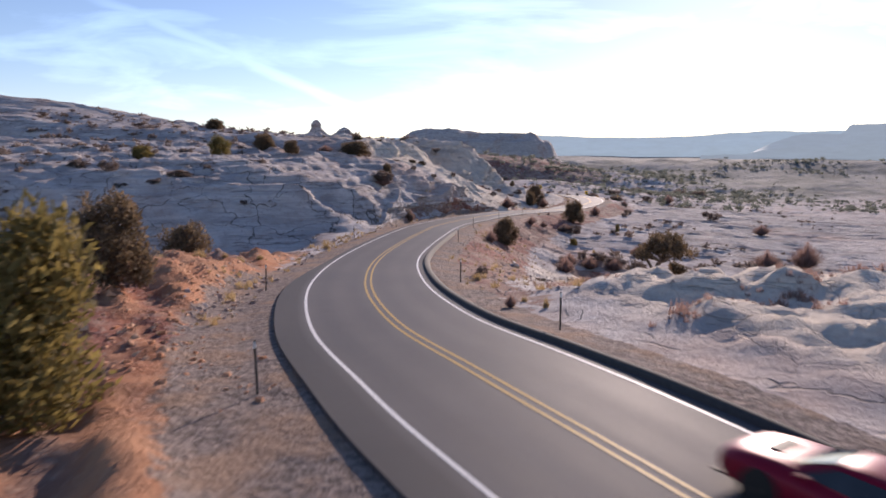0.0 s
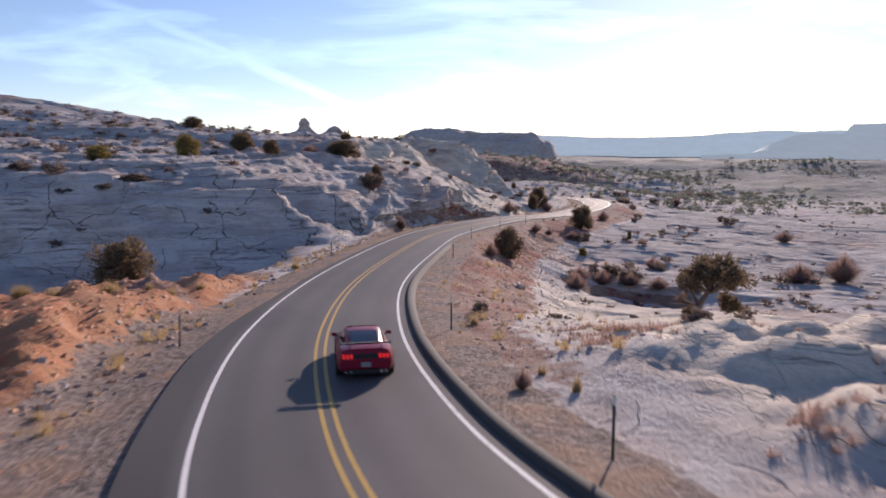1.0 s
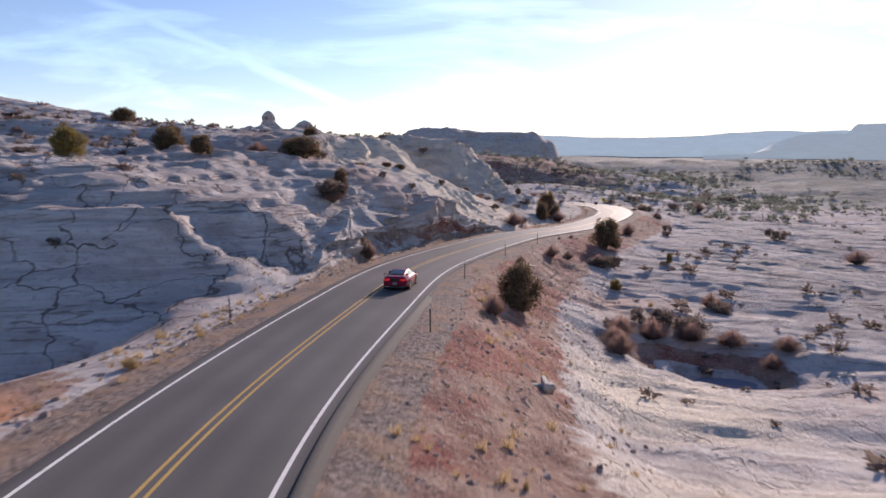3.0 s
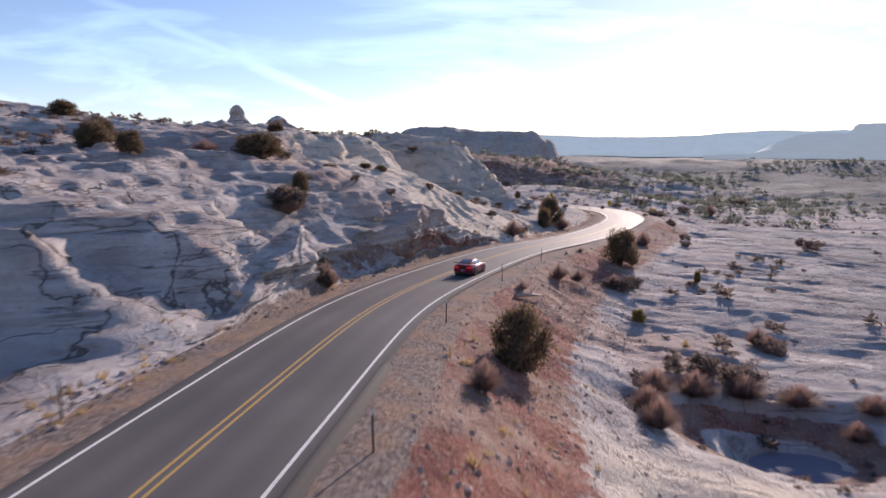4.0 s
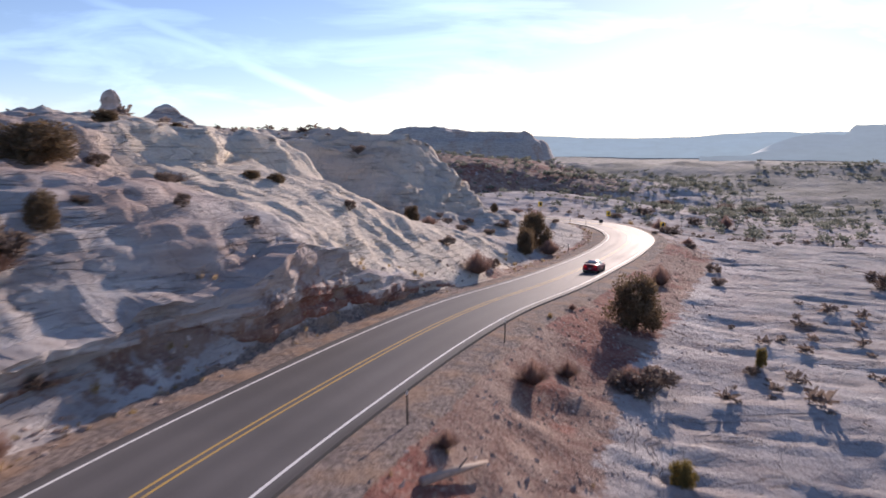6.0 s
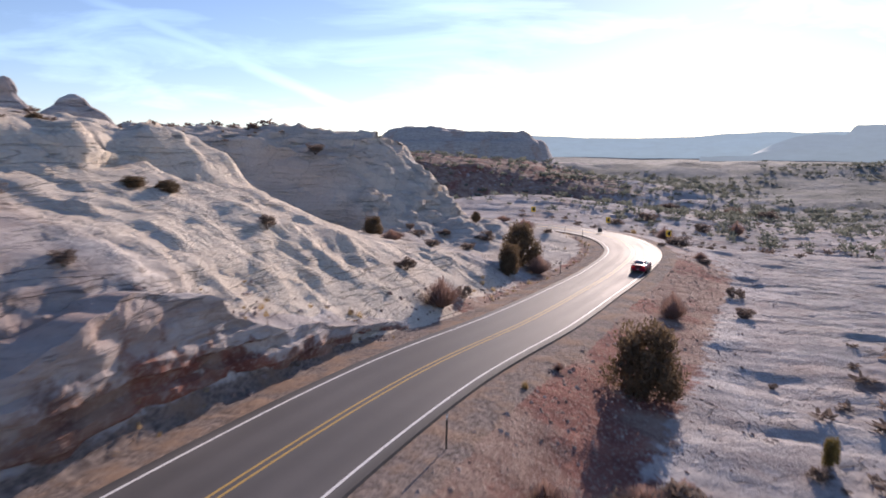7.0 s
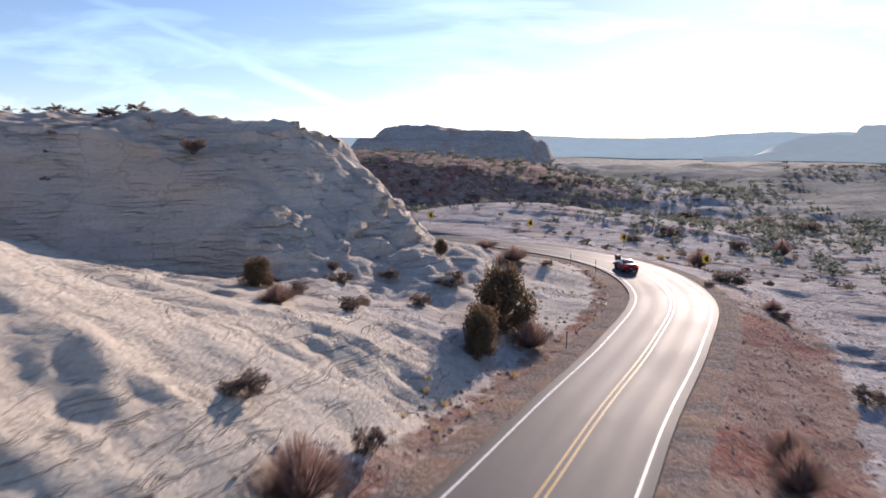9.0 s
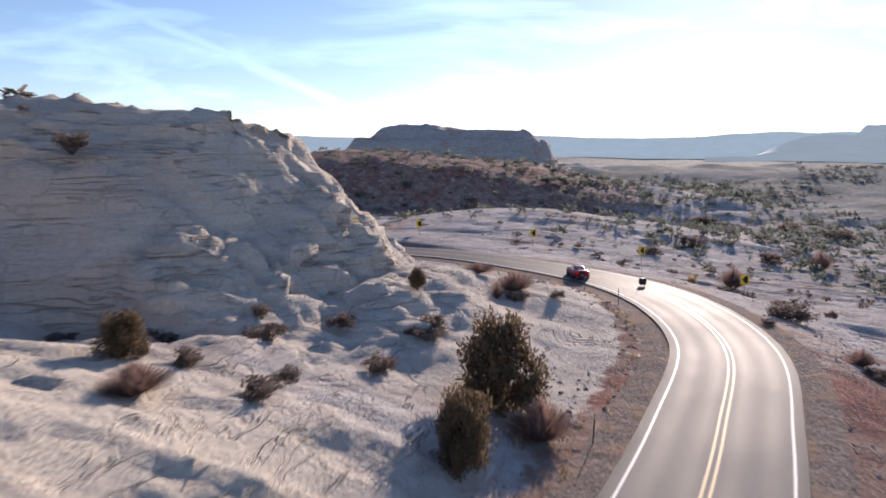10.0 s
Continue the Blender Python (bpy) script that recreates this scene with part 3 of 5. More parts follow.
def make_rock_wall():
    """The cut face of the sandstone beside the road: jointed beds, undercut and stepped."""
    heights = {70.1: -0.2, 73.8: 0.2, 77.5: 0.4, 79.5: 2.0, 81.8: 3.3, 84.9: 3.2, 86.5: 2.6, 89.0: 2.0, 93: 2.2, 98: 3.4, 102.9: 4.2, 108: 3.6, 111.6: 2.4, 116.6: 1.5, 120.9: 0.7, 124: -0.3, 130.8: -0.5}
    ys, hs = list(heights), list(heights.values())
    k0, k1 = [int(np.abs(LINE[:CREST, 1] - y).argmin()) for y in (70.1, 130.8)]
    s = np.arange(S[k0], S[k1], 0.28)
    base = np.stack([np.interp(s, S, LINE[:, k]) for k in range(3)], 1)
    left = -np.stack([np.interp(s, S, RIGHT[:, k]) for k in range(3)], 1)
    h = np.interp(base[:, 1], ys, hs) * (1 + 0.7 * fbm(s, 0 * s + 3, 7, 4))
    levels = np.r_[np.linspace(-0.08, 1.0, 26), 1.03, 1.05]
    r = np.random.RandomState(3)
    tone = r.rand(40, 200)
    verts, kinds = [], []
    for n, v in enumerate(levels):
        zz = h * min(v, 1.0)
        bed = np.floor(zz / 0.62 + 0.9 * fbm(s, 0 * s, 12, 2) + 4).astype(int) % 40
        block = np.floor((s + 1.7 * bed) / (1.4 + 2.2 * tone[bed, 7])).astype(int) % 200
        out = 0.75 * (tone[bed, block] - 0.5) * smooth(0.12, 0.5, fbm(s, zz, 10, 2) + 0.35) + 0.55 * (tone[bed, 3] - 0.5)
        out = out + 0.9 * fbm(s, zz * 1.5, 4.5, 3) + 0.35 * np.abs(fbm(s, zz * 2, 1.3, 2))
        d = 5.25 - out * smooth(0.0, 0.25, v) + 0.45 * smooth(0.5, 0.0, v) * smooth(-0.1, 0.2, fbm(s, 0 * s + 9, 14, 2))
        if v > 1:
            d = 5.25 + 0.5 * fbm(s, 0 * s + 5, 6, 2) + (0.9 if n == len(levels) - 2 else 2.3)
        d = np.maximum(d, 4.4) + 2.4 * smooth(85, 91, base[:, 1]) * smooth(102, 96, base[:, 1])
        p = base + left * d[:, None]
        p[:, 2] += zz - 0.1
        if v > 1:
            ground = land(p[:, 0], p[:, 1])[0]
            p[:, 2] = np.where(n == len(levels) - 1, ground - 0.5, np.maximum(p[:, 2], ground - 0.15))
        verts.append(p)
        kinds.append(np.stack([0 * s, np.clip(0.82 - 0.6 * v, 0, 1) * smooth(81.8, 89.3, base[:, 1]), 0 * s, 1 + 0 * s], 1))
    n, m = len(s), len(levels)
    faces = [(j * n + k, j * n + k + 1, (j + 1) * n + k + 1, (j + 1) * n + k) for j in range(m - 1) for k in range(n - 1)]
    ob = link("rock_wall", np.vstack(verts), faces, GROUND, None, False)
    kind = ob.data.color_attributes.new("kind", "FLOAT_COLOR", "POINT")
    kind.data.foreach_set("color", np.vstack(kinds).ravel())
    tagged(ob, "jointed sandstone wall, reddish at its foot, beside the road", "rock wall", kind="structure")


make_rock_wall()


def rock_spire(name, x, y, foot, profile, seed, label):
    """A weathered pillar of sandstone; profile: (height, radius) from the foot up."""
    hs, rs = [p[0] for p in profile], [p[1] for p in profile]
    z, a = np.meshgrid(np.linspace(hs[0], hs[-1], 40), np.linspace(0, 2 * math.pi, 48, endpoint=False), indexing="ij")
    bed = np.floor(z / 0.45)
    r = np.interp(z, hs, rs) * (1 + 0.35 * fbm(3 * np.cos(a) + seed, 3 * np.sin(a) + z, 2.2, 3) + 0.10 * np.sin(bed * 12.9 + seed))
    pts = np.stack([x + r * np.cos(a), y + 0.8 * r * np.sin(a), foot + z], -1).reshape(-1, 3)
    n = 48
    faces = [(j * n + k, j * n + (k + 1) % n, (j + 1) * n + (k + 1) % n, (j + 1) * n + k) for j in range(39) for k in range(n)]
    faces.append(tuple(range(39 * n, 40 * n)))
    tagged(link(name, pts, faces, GROUND), label, "rock")


rock_spire("rock_spire", -25.6, 146.3, 9.1, [(-3, 4.0), (0.8, 2.9), (1.8, 2.1), (2.6, 1.4), (3.1, 1.0), (3.5, 1.1), (4.0, 0.95), (4.5, 0.55), (4.7, 0.1)], 2, "knobbed sandstone spire standing on the skyline")
rock_spire("boulder", -20.0, 146.6, 8.3, [(-3, 4.2), (1.0, 3.5), (2.3, 2.5), (3.0, 1.3), (3.6, 0.9), (4.0, 0.2)], 5, "rounded sandstone knob on the rim of the mesa")


def far_rim(name, distance, west, east, height, seed, colour, label):
    """A distant plateau edge: a bank of rock seen against the sky, far beyond the land's end, with haze in its colour
    and glow.
    """
    # blue distance haze is painted into the base colour of the rock
    m = Nodes(name + "_painted_haze", colour, 0.95)
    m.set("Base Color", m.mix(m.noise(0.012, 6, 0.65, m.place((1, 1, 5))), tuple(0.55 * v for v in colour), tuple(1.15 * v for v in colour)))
    # weak glow in place of sunlit air before the rock
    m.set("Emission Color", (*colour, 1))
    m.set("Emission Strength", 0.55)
    angles = np.linspace(radians(west), radians(east), 260)
    r = distance * (1 + 0.02 * fbm(angles * 40, 0 * angles + seed, 3.0, 3))
    top = height(np.degrees(angles)) + 5 * fbm(angles * 60, 0 * angles + seed, 2.0, 3)
    rolls = fbm(angles * 70, 0 * angles + seed + 4, 2.5, 4)
    rows = [(r, -60 + 0 * top), (r + 10, top * 0.2 + 10 * rolls), (r + 25, top * 0.45 + 5 * rolls), (r + 60, top * 0.62), (r + 75, top), (r + 400, top - 2)]
    verts = [(rr[k] * math.sin(a), rr[k] * math.cos(a), z[k]) for rr, z in rows for k, a in enumerate(angles)]
    n = len(angles)
    faces = [(j * n + k, j * n + k + 1, (j + 1) * n + k + 1, (j + 1) * n + k) for j in range(len(rows) - 1) for k in range(n - 1)]
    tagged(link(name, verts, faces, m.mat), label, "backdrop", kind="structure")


def make_butte():
    """The far sandstone butte with its stepped foot."""
    gx, gy = np.arange(-170, 245, 2.2), np.arange(700, 900, 1.7)
    x, y = [a.ravel() for a in np.meshgrid(gx, gy)]
    q = np.hypot((x - 36) / 108, (y - 800) / 58) + 0.20 * fbm(x, y, 60, 4) + 0.05 * np.abs(fbm(x, y, 14, 3))
    z = 21 * smooth(1.0, 0.86, q) + 7 * smooth(0.80, 0.66, q) + 15 * smooth(1.9, 0.95, q) + 3 * fbm(x, y, 26, 4) * smooth(1.9, 1.2, q) - 18
    z = z + 6 * smooth(50, -30, x) * smooth(0.8, 0.5, q)
    z = z + 5 * np.abs(fbm(x, y, 20, 3)) * smooth(0.85, 0.6, q)
    bed = z / 3.2 + 0.5 * fbm(x, y, 60, 2)
    z = z + 1.3 * (np.floor(bed) + smooth(0.55, 1.0, bed - np.floor(bed)) - bed)
    w = len(gx)
    i = np.arange(len(x)).reshape(len(gy), w)
    quads = np.stack([i[:-1, :-1], i[:-1, 1:], i[1:, 1:], i[1:, :-1]], -1).reshape(-1, 4)
    tagged(link("butte", np.stack([x, y, z], 1), quads.tolist(), GROUND), "broad sandstone butte rising beyond the valley", "butte", kind="structure")


make_butte()
# both tints are rock veiled by painted blue haze
far_rim("backdrop", 2640, -75, 75, lambda a: 60 + 6 * smooth(12.8, 29, a) + 6 * np.sin(a * 0.31), 3, (0.36, 0.45, 0.475), "distant plateau rim along the horizon, blue haze painted into its colour")
far_rim("backdrop_butte", 2170, 19.7, 75, lambda a: -40 + 93 * smooth(20.0, 27, a) + 24 * smooth(28.9, 29.5, a), 9, (0.31, 0.37, 0.385), "flat-topped butte on the horizon, haze painted into its colour")


# ---- plants ----
def foliage(name, dark, light, through_light=0.5):
    """Leaves: each clump has its own tone, and some light passes through."""
    m = Nodes(name, dark, 0.8)
    c = m.mix(m.island(), dark, light)
    c = m.mix(m.math("MULTIPLY", m.chance(), 0.35), c, light)
    m.set("Base Color", c)
    thin, both = m.node("ShaderNodeBsdfTranslucent"), m.node("ShaderNodeMixShader")
    m.tree.links.new(c, thin.inputs["Color"])
    both.inputs["Fac"].default_value = through_light
    m.tree.links.new(m.bsdf.outputs["BSDF"], both.inputs[1])
    m.tree.links.new(thin.outputs["BSDF"], both.inputs[2])
    m.tree.links.new(both.outputs["Shader"], m.tree.nodes["Material Output"].inputs["Surface"])
    return m.mat


JUNIPER_LEAF = foliage("juniper_leaf", (0.10, 0.074, 0.045), (0.23, 0.16, 0.095))
YELLOW_LEAF = foliage("yellowed_juniper_leaf", (0.14, 0.11, 0.035), (0.31, 0.235, 0.08))
SHRUB_LEAF = foliage("blackbrush_leaf", (0.13, 0.10, 0.085), (0.26, 0.20, 0.165))
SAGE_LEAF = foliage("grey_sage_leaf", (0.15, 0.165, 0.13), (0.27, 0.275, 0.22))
DRY_TWIG = foliage("dry_pink_twigs", (0.24, 0.15, 0.125), (0.43, 0.29, 0.24))
DRY_GRASS = foliage("dry_straw", (0.30, 0.20, 0.09), (0.52, 0.38, 0.20))
BARK = plain("grey_juniper_bark", (0.15, 0.11, 0.085), 0.9, 0, 0.4, 12)


def leaf_cloud(seed, count, lobes, size, floor=0.03, spiky=0.0):
    """Small bent leaves gathered in lobes; about one wide and one high."""
    r = np.random.RandomState(seed)
    centres = np.array(lobes, float)
    verts, faces = [], []
    which = r.randint(0, len(centres), count)
    way = r.normal(size=(count, 3))
    way /= np.linalg.norm(way, axis=1)[:, None]
    deep = r.rand(count) ** 0.45
    at = centres[which, :3] + way * (centres[which, 3] * deep * (0.85 + 0.3 * r.rand(count)))[:, None]
    at[:, 2] = np.maximum(at[:, 2], floor + 0.03 * r.rand(count))
    for p, w in zip(at, way):
        u = np.cross(w, r.normal(size=3))
        u /= np.linalg.norm(u) + 1e-9
        v = np.cross(w, u) + spiky * np.array((0, 0, 1.2)) + 0.5 * w
        s = size * (0.6 + 0.9 * r.rand())
        long = s * (1.0 + 1.2 * r.rand())
        n = len(verts)
        verts += [p - u * s * 0.5, p + u * s * 0.5, p + u * s * 0.3 + v * long + w * s * 0.3, p - u * s * 0.35 + v * long * 0.9]
        faces.append((n, n + 1, n + 2, n + 3))
    return verts, faces


def limb(verts, faces, a, b, ra, rb, sides=5):
    a, b = Vector(a), Vector(b)
    q = (b - a).to_track_quat("Z", "Y")
    n = len(verts)
    for p, rad in ((a, ra), (b, rb)):
        for k in range(sides):
            verts.append(p + q @ Vector((rad * math.cos(6.2832 * k / sides), rad * math.sin(6.2832 * k / sides), 0)))
    for k in range(sides):
        faces.append((n + k, n + (k + 1) % sides, n + sides + (k + 1) % sides, n + sides + k))


def juniper(seed, leaf, label, tall=0.5):
    """A juniper one metre wide and high: forked trunk and an uneven crown."""
    r = random.Random(seed)
    tree = new("juniper_tree")
    lobes, tv, tf = [], [], []
    limb(tv, tf, (0, 0, -0.12), (0.03, 0.02, 0.25), 0.05, 0.04)
    for k in range(28):
        a, h = k * 2.4 + r.random(), 0.10 + 0.74 * (k / 27) ** 1.1
        reach = 0.36 * math.sin(math.pi * min(1, 0.20 + 0.80 * h)) ** 0.7 * (0.55 + 0.6 * r.random())
        p = (reach * math.cos(a), reach * math.sin(a), h)
        lobes.append((*p, 0.13 + 0.10 * r.random()))
        limb(tv, tf, (0.02 * r.random(), 0.02, 0.1 + 0.5 * h * r.random()), p, 0.018, 0.005, 4)
    v, f = leaf_cloud(seed, 8500, lobes, 0.021, 0.02, tall)
    link("trunk", tv, tf, BARK, tree)
    link("crown", v, f, leaf, tree, False)
    return tagged(tree, label, "tree", "junipers on the slickrock")


def shrub(seed, leaf, label, name="desert_shrub", count=1300, spiky=0.3, size=0.035, group="shrubs on the slickrock"):
    """A low shrub, one metre wide and high: twigs from one root, small leaves."""
    r = random.Random(seed)
    bush = new(name)
    lobes, tv, tf = [], [], []
    for k in range(16):
        a, reach, h = k * 2.4 + r.random(), 0.40 * r.random() ** 0.6, 0.2 + 0.55 * r.random()
        p = (reach * math.cos(a), reach * math.sin(a), h * (1 - 0.5 * reach))
        lobes.append((*p, 0.10 + 0.10 * r.random()))
        limb(tv, tf, (0.03 * math.cos(a), 0.03 * math.sin(a), -0.1), p, 0.014, 0.004, 3)
    v, f = leaf_cloud(seed, count, lobes, size, 0.0, spiky)
    link("stem", tv, tf, BARK, bush)
    link("foliage", v, f, leaf, bush, False)
    return tagged(bush, label, "shrub", group)


def dry_shrub(seed):
    """A leafless shrub of many thin twigs."""
    r = random.Random(seed)
    bush = new("dry_shrub")
    v, f, tv, tf = [], [], [], []
    for k in range(1500):
        a, lean = r.random() * 6.283, r.random() ** 0.6
        tip = Vector((0.52 * lean * math.cos(a), 0.52 * lean * math.sin(a), (0.45 + 0.55 * r.random()) * (1.05 - 0.55 * lean)))
        base = tip * (0.25 + 0.4 * r.random()) * 0.6
        side = Vector((-math.sin(a), math.cos(a), 0.3 * r.uniform(-1, 1))) * 0.0065
        n = len(v)
        v += [base - side, base + side, tip + side * 0.4, tip - side * 0.4]
        f.append((n, n + 1, n + 2, n + 3))
        if k % 50 == 0:
            limb(tv, tf, (0, 0, -0.1), base, 0.014, 0.007, 3)
    link("stem", tv, tf, BARK, bush)
    link("branchwork", v, f, DRY_TWIG, bush, False)
    return tagged(bush, "leafless pinkish-brown desert shrub on stony ground", "shrub", "dry shrubs")


def tuft(seed):
    r = random.Random(seed)
    v, f = [], []
    for k in range(260):
        a, lean = r.random() * 6.283, r.random()
        root = Vector((0.18 * r.uniform(-1, 1), 0.18 * r.uniform(-1, 1), -0.04))
        tip = root + Vector((0.42 * lean * math.cos(a), 0.42 * lean * math.sin(a), 0.5 + 0.5 * r.random() - 0.3 * lean))
        side = Vector((-math.sin(a), math.cos(a), 0)) * 0.014
        n = len(v)
        v += [root - side, root + side, tip]
        f.append((n, n + 1, n + 2))
    return tagged(link("grass_tuft", v, f, DRY_GRASS, None, False), "tuft of dry straw-coloured grass beside the road", "grass", "roadside tufts")


# x, y, width, height in metres
JUNIPERS_A = [(-13.5, 109.5, 4.7, 2.2), (-26.7, 107.4, 3.1, 2.3), (6.7, 76, 2.8, 3.0), (-7.7, 99.5, 1.3, 1.5), (-21.1, 100.2, 2.3, 1.8), (-25.7, 104.3, 3.0, 2.5), (-5.2, 123, 1.4, 0.6), (-3.6, 123.6, 1.4, 0.7), (-10.8, 123.8, 1.0, 0.6), (-14.3, 119.9, 1.6, 0.8), (5.5, 149.9, 1.8, 1.6), (16.0, 165, 1.0, 1.1), (-19.5, 53.3, 3.8, 4.0), (21.3, 115.9, 3.5, 3.4), (20.0, 154.1, 3.2, 4.1), (18.1, 147.9, 2.0, 2.9), (-12.6, 27, 3.0, 3.6), (-40, 127.1, 3.5, 1.8)]
YELLOW_JUNIPERS_A = [(-8.7, 13.6, 3.9, 4.6), (-27.2, 87.7, 2.5, 2.2), (-34.8, 83.1, 2.6, 1.7), (17.8, 96.2, 1.1, 1.1), (27.1, 110.4, 0.7, 1.2)]
SHRUBS_A = [(-34.5, 73.9, 2.0, 1.5), (-27.6, 75, 3.1, 1.0), (-28.8, 71.4, 1.7, 0.8), (-31.7, 70.4, 1.4, 0.6), (-38.2, 75.3, 2.1, 0.9), (-32.5, 91.1, 1.9, 0.9), (-20.0, 71.5, 0.7, 0.5), (-25.7, 78.2, 1.1, 0.8), (-4.4, 88.5, 1.6, 1.9), (2.2, 40.2, 0.8, 0.7), (8.6, 31.4, 0.9, 0.6), (25.9, 92.3, 2.0, 1.2), (18.9, 104.9, 3.4, 1.5), (5.9, 42.6, 0.9, 0.3), (10.9, 47.2, 0.5, 0.3), (25.6, 91.2, 1.7, 1.1), (-5.2, 93.6, 1.2, 0.7), (20.1, 106.6, 1.3, 1.0), (16.8, 85, 1.3, 1.3), (19.0, 85.7, 2.5, 1.6), (20.9, 85, 2.7, 1.6), (-11.8, 113.2, 1.5, 0.9)]
SHRUBS_B = [(-7.3, 111.6, 1.4, 1.0), (-7.7, 102.6, 0.9, 0.5), (-4.3, 105.9, 0.9, 0.8), (-1.4, 107.8, 1.0, 0.7), (-7.6, 113.6, 1.8, 0.7), (1.7, 124.3, 1.2, 0.9), (26.2, 109.3, 0.9, 0.7), (34.7, 135.8, 1.7, 1.1), (52.6, 139.6, 3.6, 2.1), (-7.6, 91.8, 0.5, 0.3), (-5.6, 91.1, 0.3, 0.3), (13.4, 133.5, 1.2, 1.2), (9.3, 133.2, 1.7, 1.0), (11.0, 148.1, 1.8, 0.9), (9.4, 155.9, 2.1, 1.0), (4.7, 155.1, 1.8, 1.1), (14.7, 155, 1.8, 0.8), (16.5, 159, 2.2, 0.8), (12.3, 159.4, 1.7, 0.8), (-1.6, 161.2, 1.9, 1.2), (37.5, 144.5, 1.7, 1.2), (41.2, 161.6, 1.7, 0.8)]
SHRUBS_C = [(42.5, 174, 3.3, 1.7), (29.5, 120.2, 0.5, 0.4), (11.2, 151.5, 1.3, 0.9), (7.7, 150.3, 1.3, 1.0), (0.8, 154.6, 1.5, 0.6), (16.9, 160.1, 1.4, 1.0), (8.7, 157.7, 1.1, 0.8), (54.5, 227.6, 4.1, 2.5), (49.3, 180.9, 1.1, 0.8), (39.2, 170.4, 1.1, 0.5), (63.6, 222.1, 3.9, 2.3), (76.4, 283.8, 7.6, 2.5), (25.4, 172.4, 1.2, 0.8), (22.5, 171.4, 1.5, 0.7), (45.5, 218.4, 3.0, 1.5), (89.4, 268.8, 5.7, 2.9), (90.8, 253, 6.1, 2.6)]
DRY_SHRUBS_A = [(2.6, 27, 0.6, 0.6), (46.4, 90.2, 4.5, 3.5), (40.8, 88.8, 4.4, 2.8), (54.2, 120.7, 3.5, 1.8), (4.7, 69.9, 1.5, 1.3), (-4.1, 89.1, 1.4, 1.5), (-7.9, 95.7, 2.7, 1.2), (12.6, 101.1, 1.6, 1.2), (25.8, 92.4, 1.8, 1.3), (8.6, 92.4, 1.0, 0.7), (-17.4, 106.8, 2.6, 1.3), (11.8, 129.7, 2.9, 2.1), (14.8, 104.4, 1.3, 1.0), (18.1, 105, 2.0, 1.1), (20.1, 106.9, 1.4, 1.0), (25.6, 93.9, 1.7, 1.4), (28.6, 133.8, 2.2, 1.9), (29.3, 136.2, 2.0, 1.7), (17.2, 116.1, 0.6, 0.4), (7.5, 146.3, 2.3, 1.1), (21.4, 151.8, 3.1, 2.0), (20.2, 177.1, 3.0, 0.8)]
DRY_SHRUBS_B = [(22.6, 173.8, 3.2, 1.4), (48.7, 198.8, 3.3, 2.4), (41.6, 163.7, 1.9, 1.1), (69.7, 220.3, 3.8, 3.1), (21.2, 171.6, 0.8, 1.1)]
TUFTS_A = [(-13.5, 39, 1.4, 0.7), (-15.3, 37.9, 1.1, 0.6), (-15.6, 36.3, 1.3, 0.6), (-12.7, 41.1, 0.6, 0.4), (-11.5, 44.3, 0.8, 0.4), (-9.3, 56.5, 1.1, 0.7), (3.9, 26.5, 0.4, 0.5), (3.3, 28.4, 0.4, 0.3), (-12.2, 42.3, 1.0, 0.6), (3.9, 48.2, 0.3, 0.4), (1.8, 36.6, 0.6, 0.5), (-10.0, 48.8, 0.4, 0.3), (15.2, 112.7, 0.5, 0.4), (19.3, 90.21, 0.8, 0.9), (41.2, 190.5, 1.6, 1.1)]


def plant(kinds, spots, seed, sink=0.03):
    """Set one copy of a kind on the ground at each spot; the models themselves stand at the first spots."""
    r, own = random.Random(seed), []
    for n, (x, y, w, h) in enumerate(spots):
        turn = Euler((r.uniform(-0.06, 0.06), r.uniform(-0.06, 0.06), r.random() * 6.283))
        grow = r.uniform(1.0, 1.12)
        m = Matrix.LocRotScale((x, y, ground_z(x, y) - sink * h), turn, (w * grow * r.uniform(0.92, 1.08), w * grow, h * grow))
        if n < len(kinds):
            own.append(m)
        else:
            copy_thing(kinds[n % len(kinds)], m)
    for thing, m in zip(kinds, own):
        thing.matrix_basis = m


plant([juniper(k, JUNIPER_LEAF, "olive-green juniper with a ragged crown on slickrock", 0.25) for k in (1, 2, 3)], JUNIPERS_A, 1)
plant([juniper(k, YELLOW_LEAF, "yellowish juniper bush on pale rock", 0.4) for k in (5, 6)], YELLOW_JUNIPERS_A, 2)
plant([shrub(k, SHRUB_LEAF, "low dark brown-green desert shrub in a rock hollow") for k in (11, 12, 13)], SHRUBS_A + SHRUBS_B + SHRUBS_C, 3, 0.08)
plant([dry_shrub(k) for k in (21, 22)], DRY_SHRUBS_A + DRY_SHRUBS_B, 4, 0.05)
plant([tuft(k) for k in (31, 32)], TUFTS_A, 5)

plant([shrub(14, SHRUB_LEAF, "broad dark shrub growing from a crack of the rock wall", count=2600)], [(-8.0, 96.1, 3.3, 2.1)], 6, 0.1)
plant([dry_shrub(k) for k in (23, 24)], [(14.6, 81.5, 2.8, 1.6), (17.2, 82.7, 3.0, 1.7), (20.2, 83.1, 2.6, 1.4), (23.0, 82.5, 2.6, 1.4), (13.6, 79, 2.4, 1.5), (13.4, 76.6, 2.2, 1.8), (24.6, 79.4, 2.0, 1.2), (26.5, 81.2, 2.2, 1.2)], 7, 0.06)


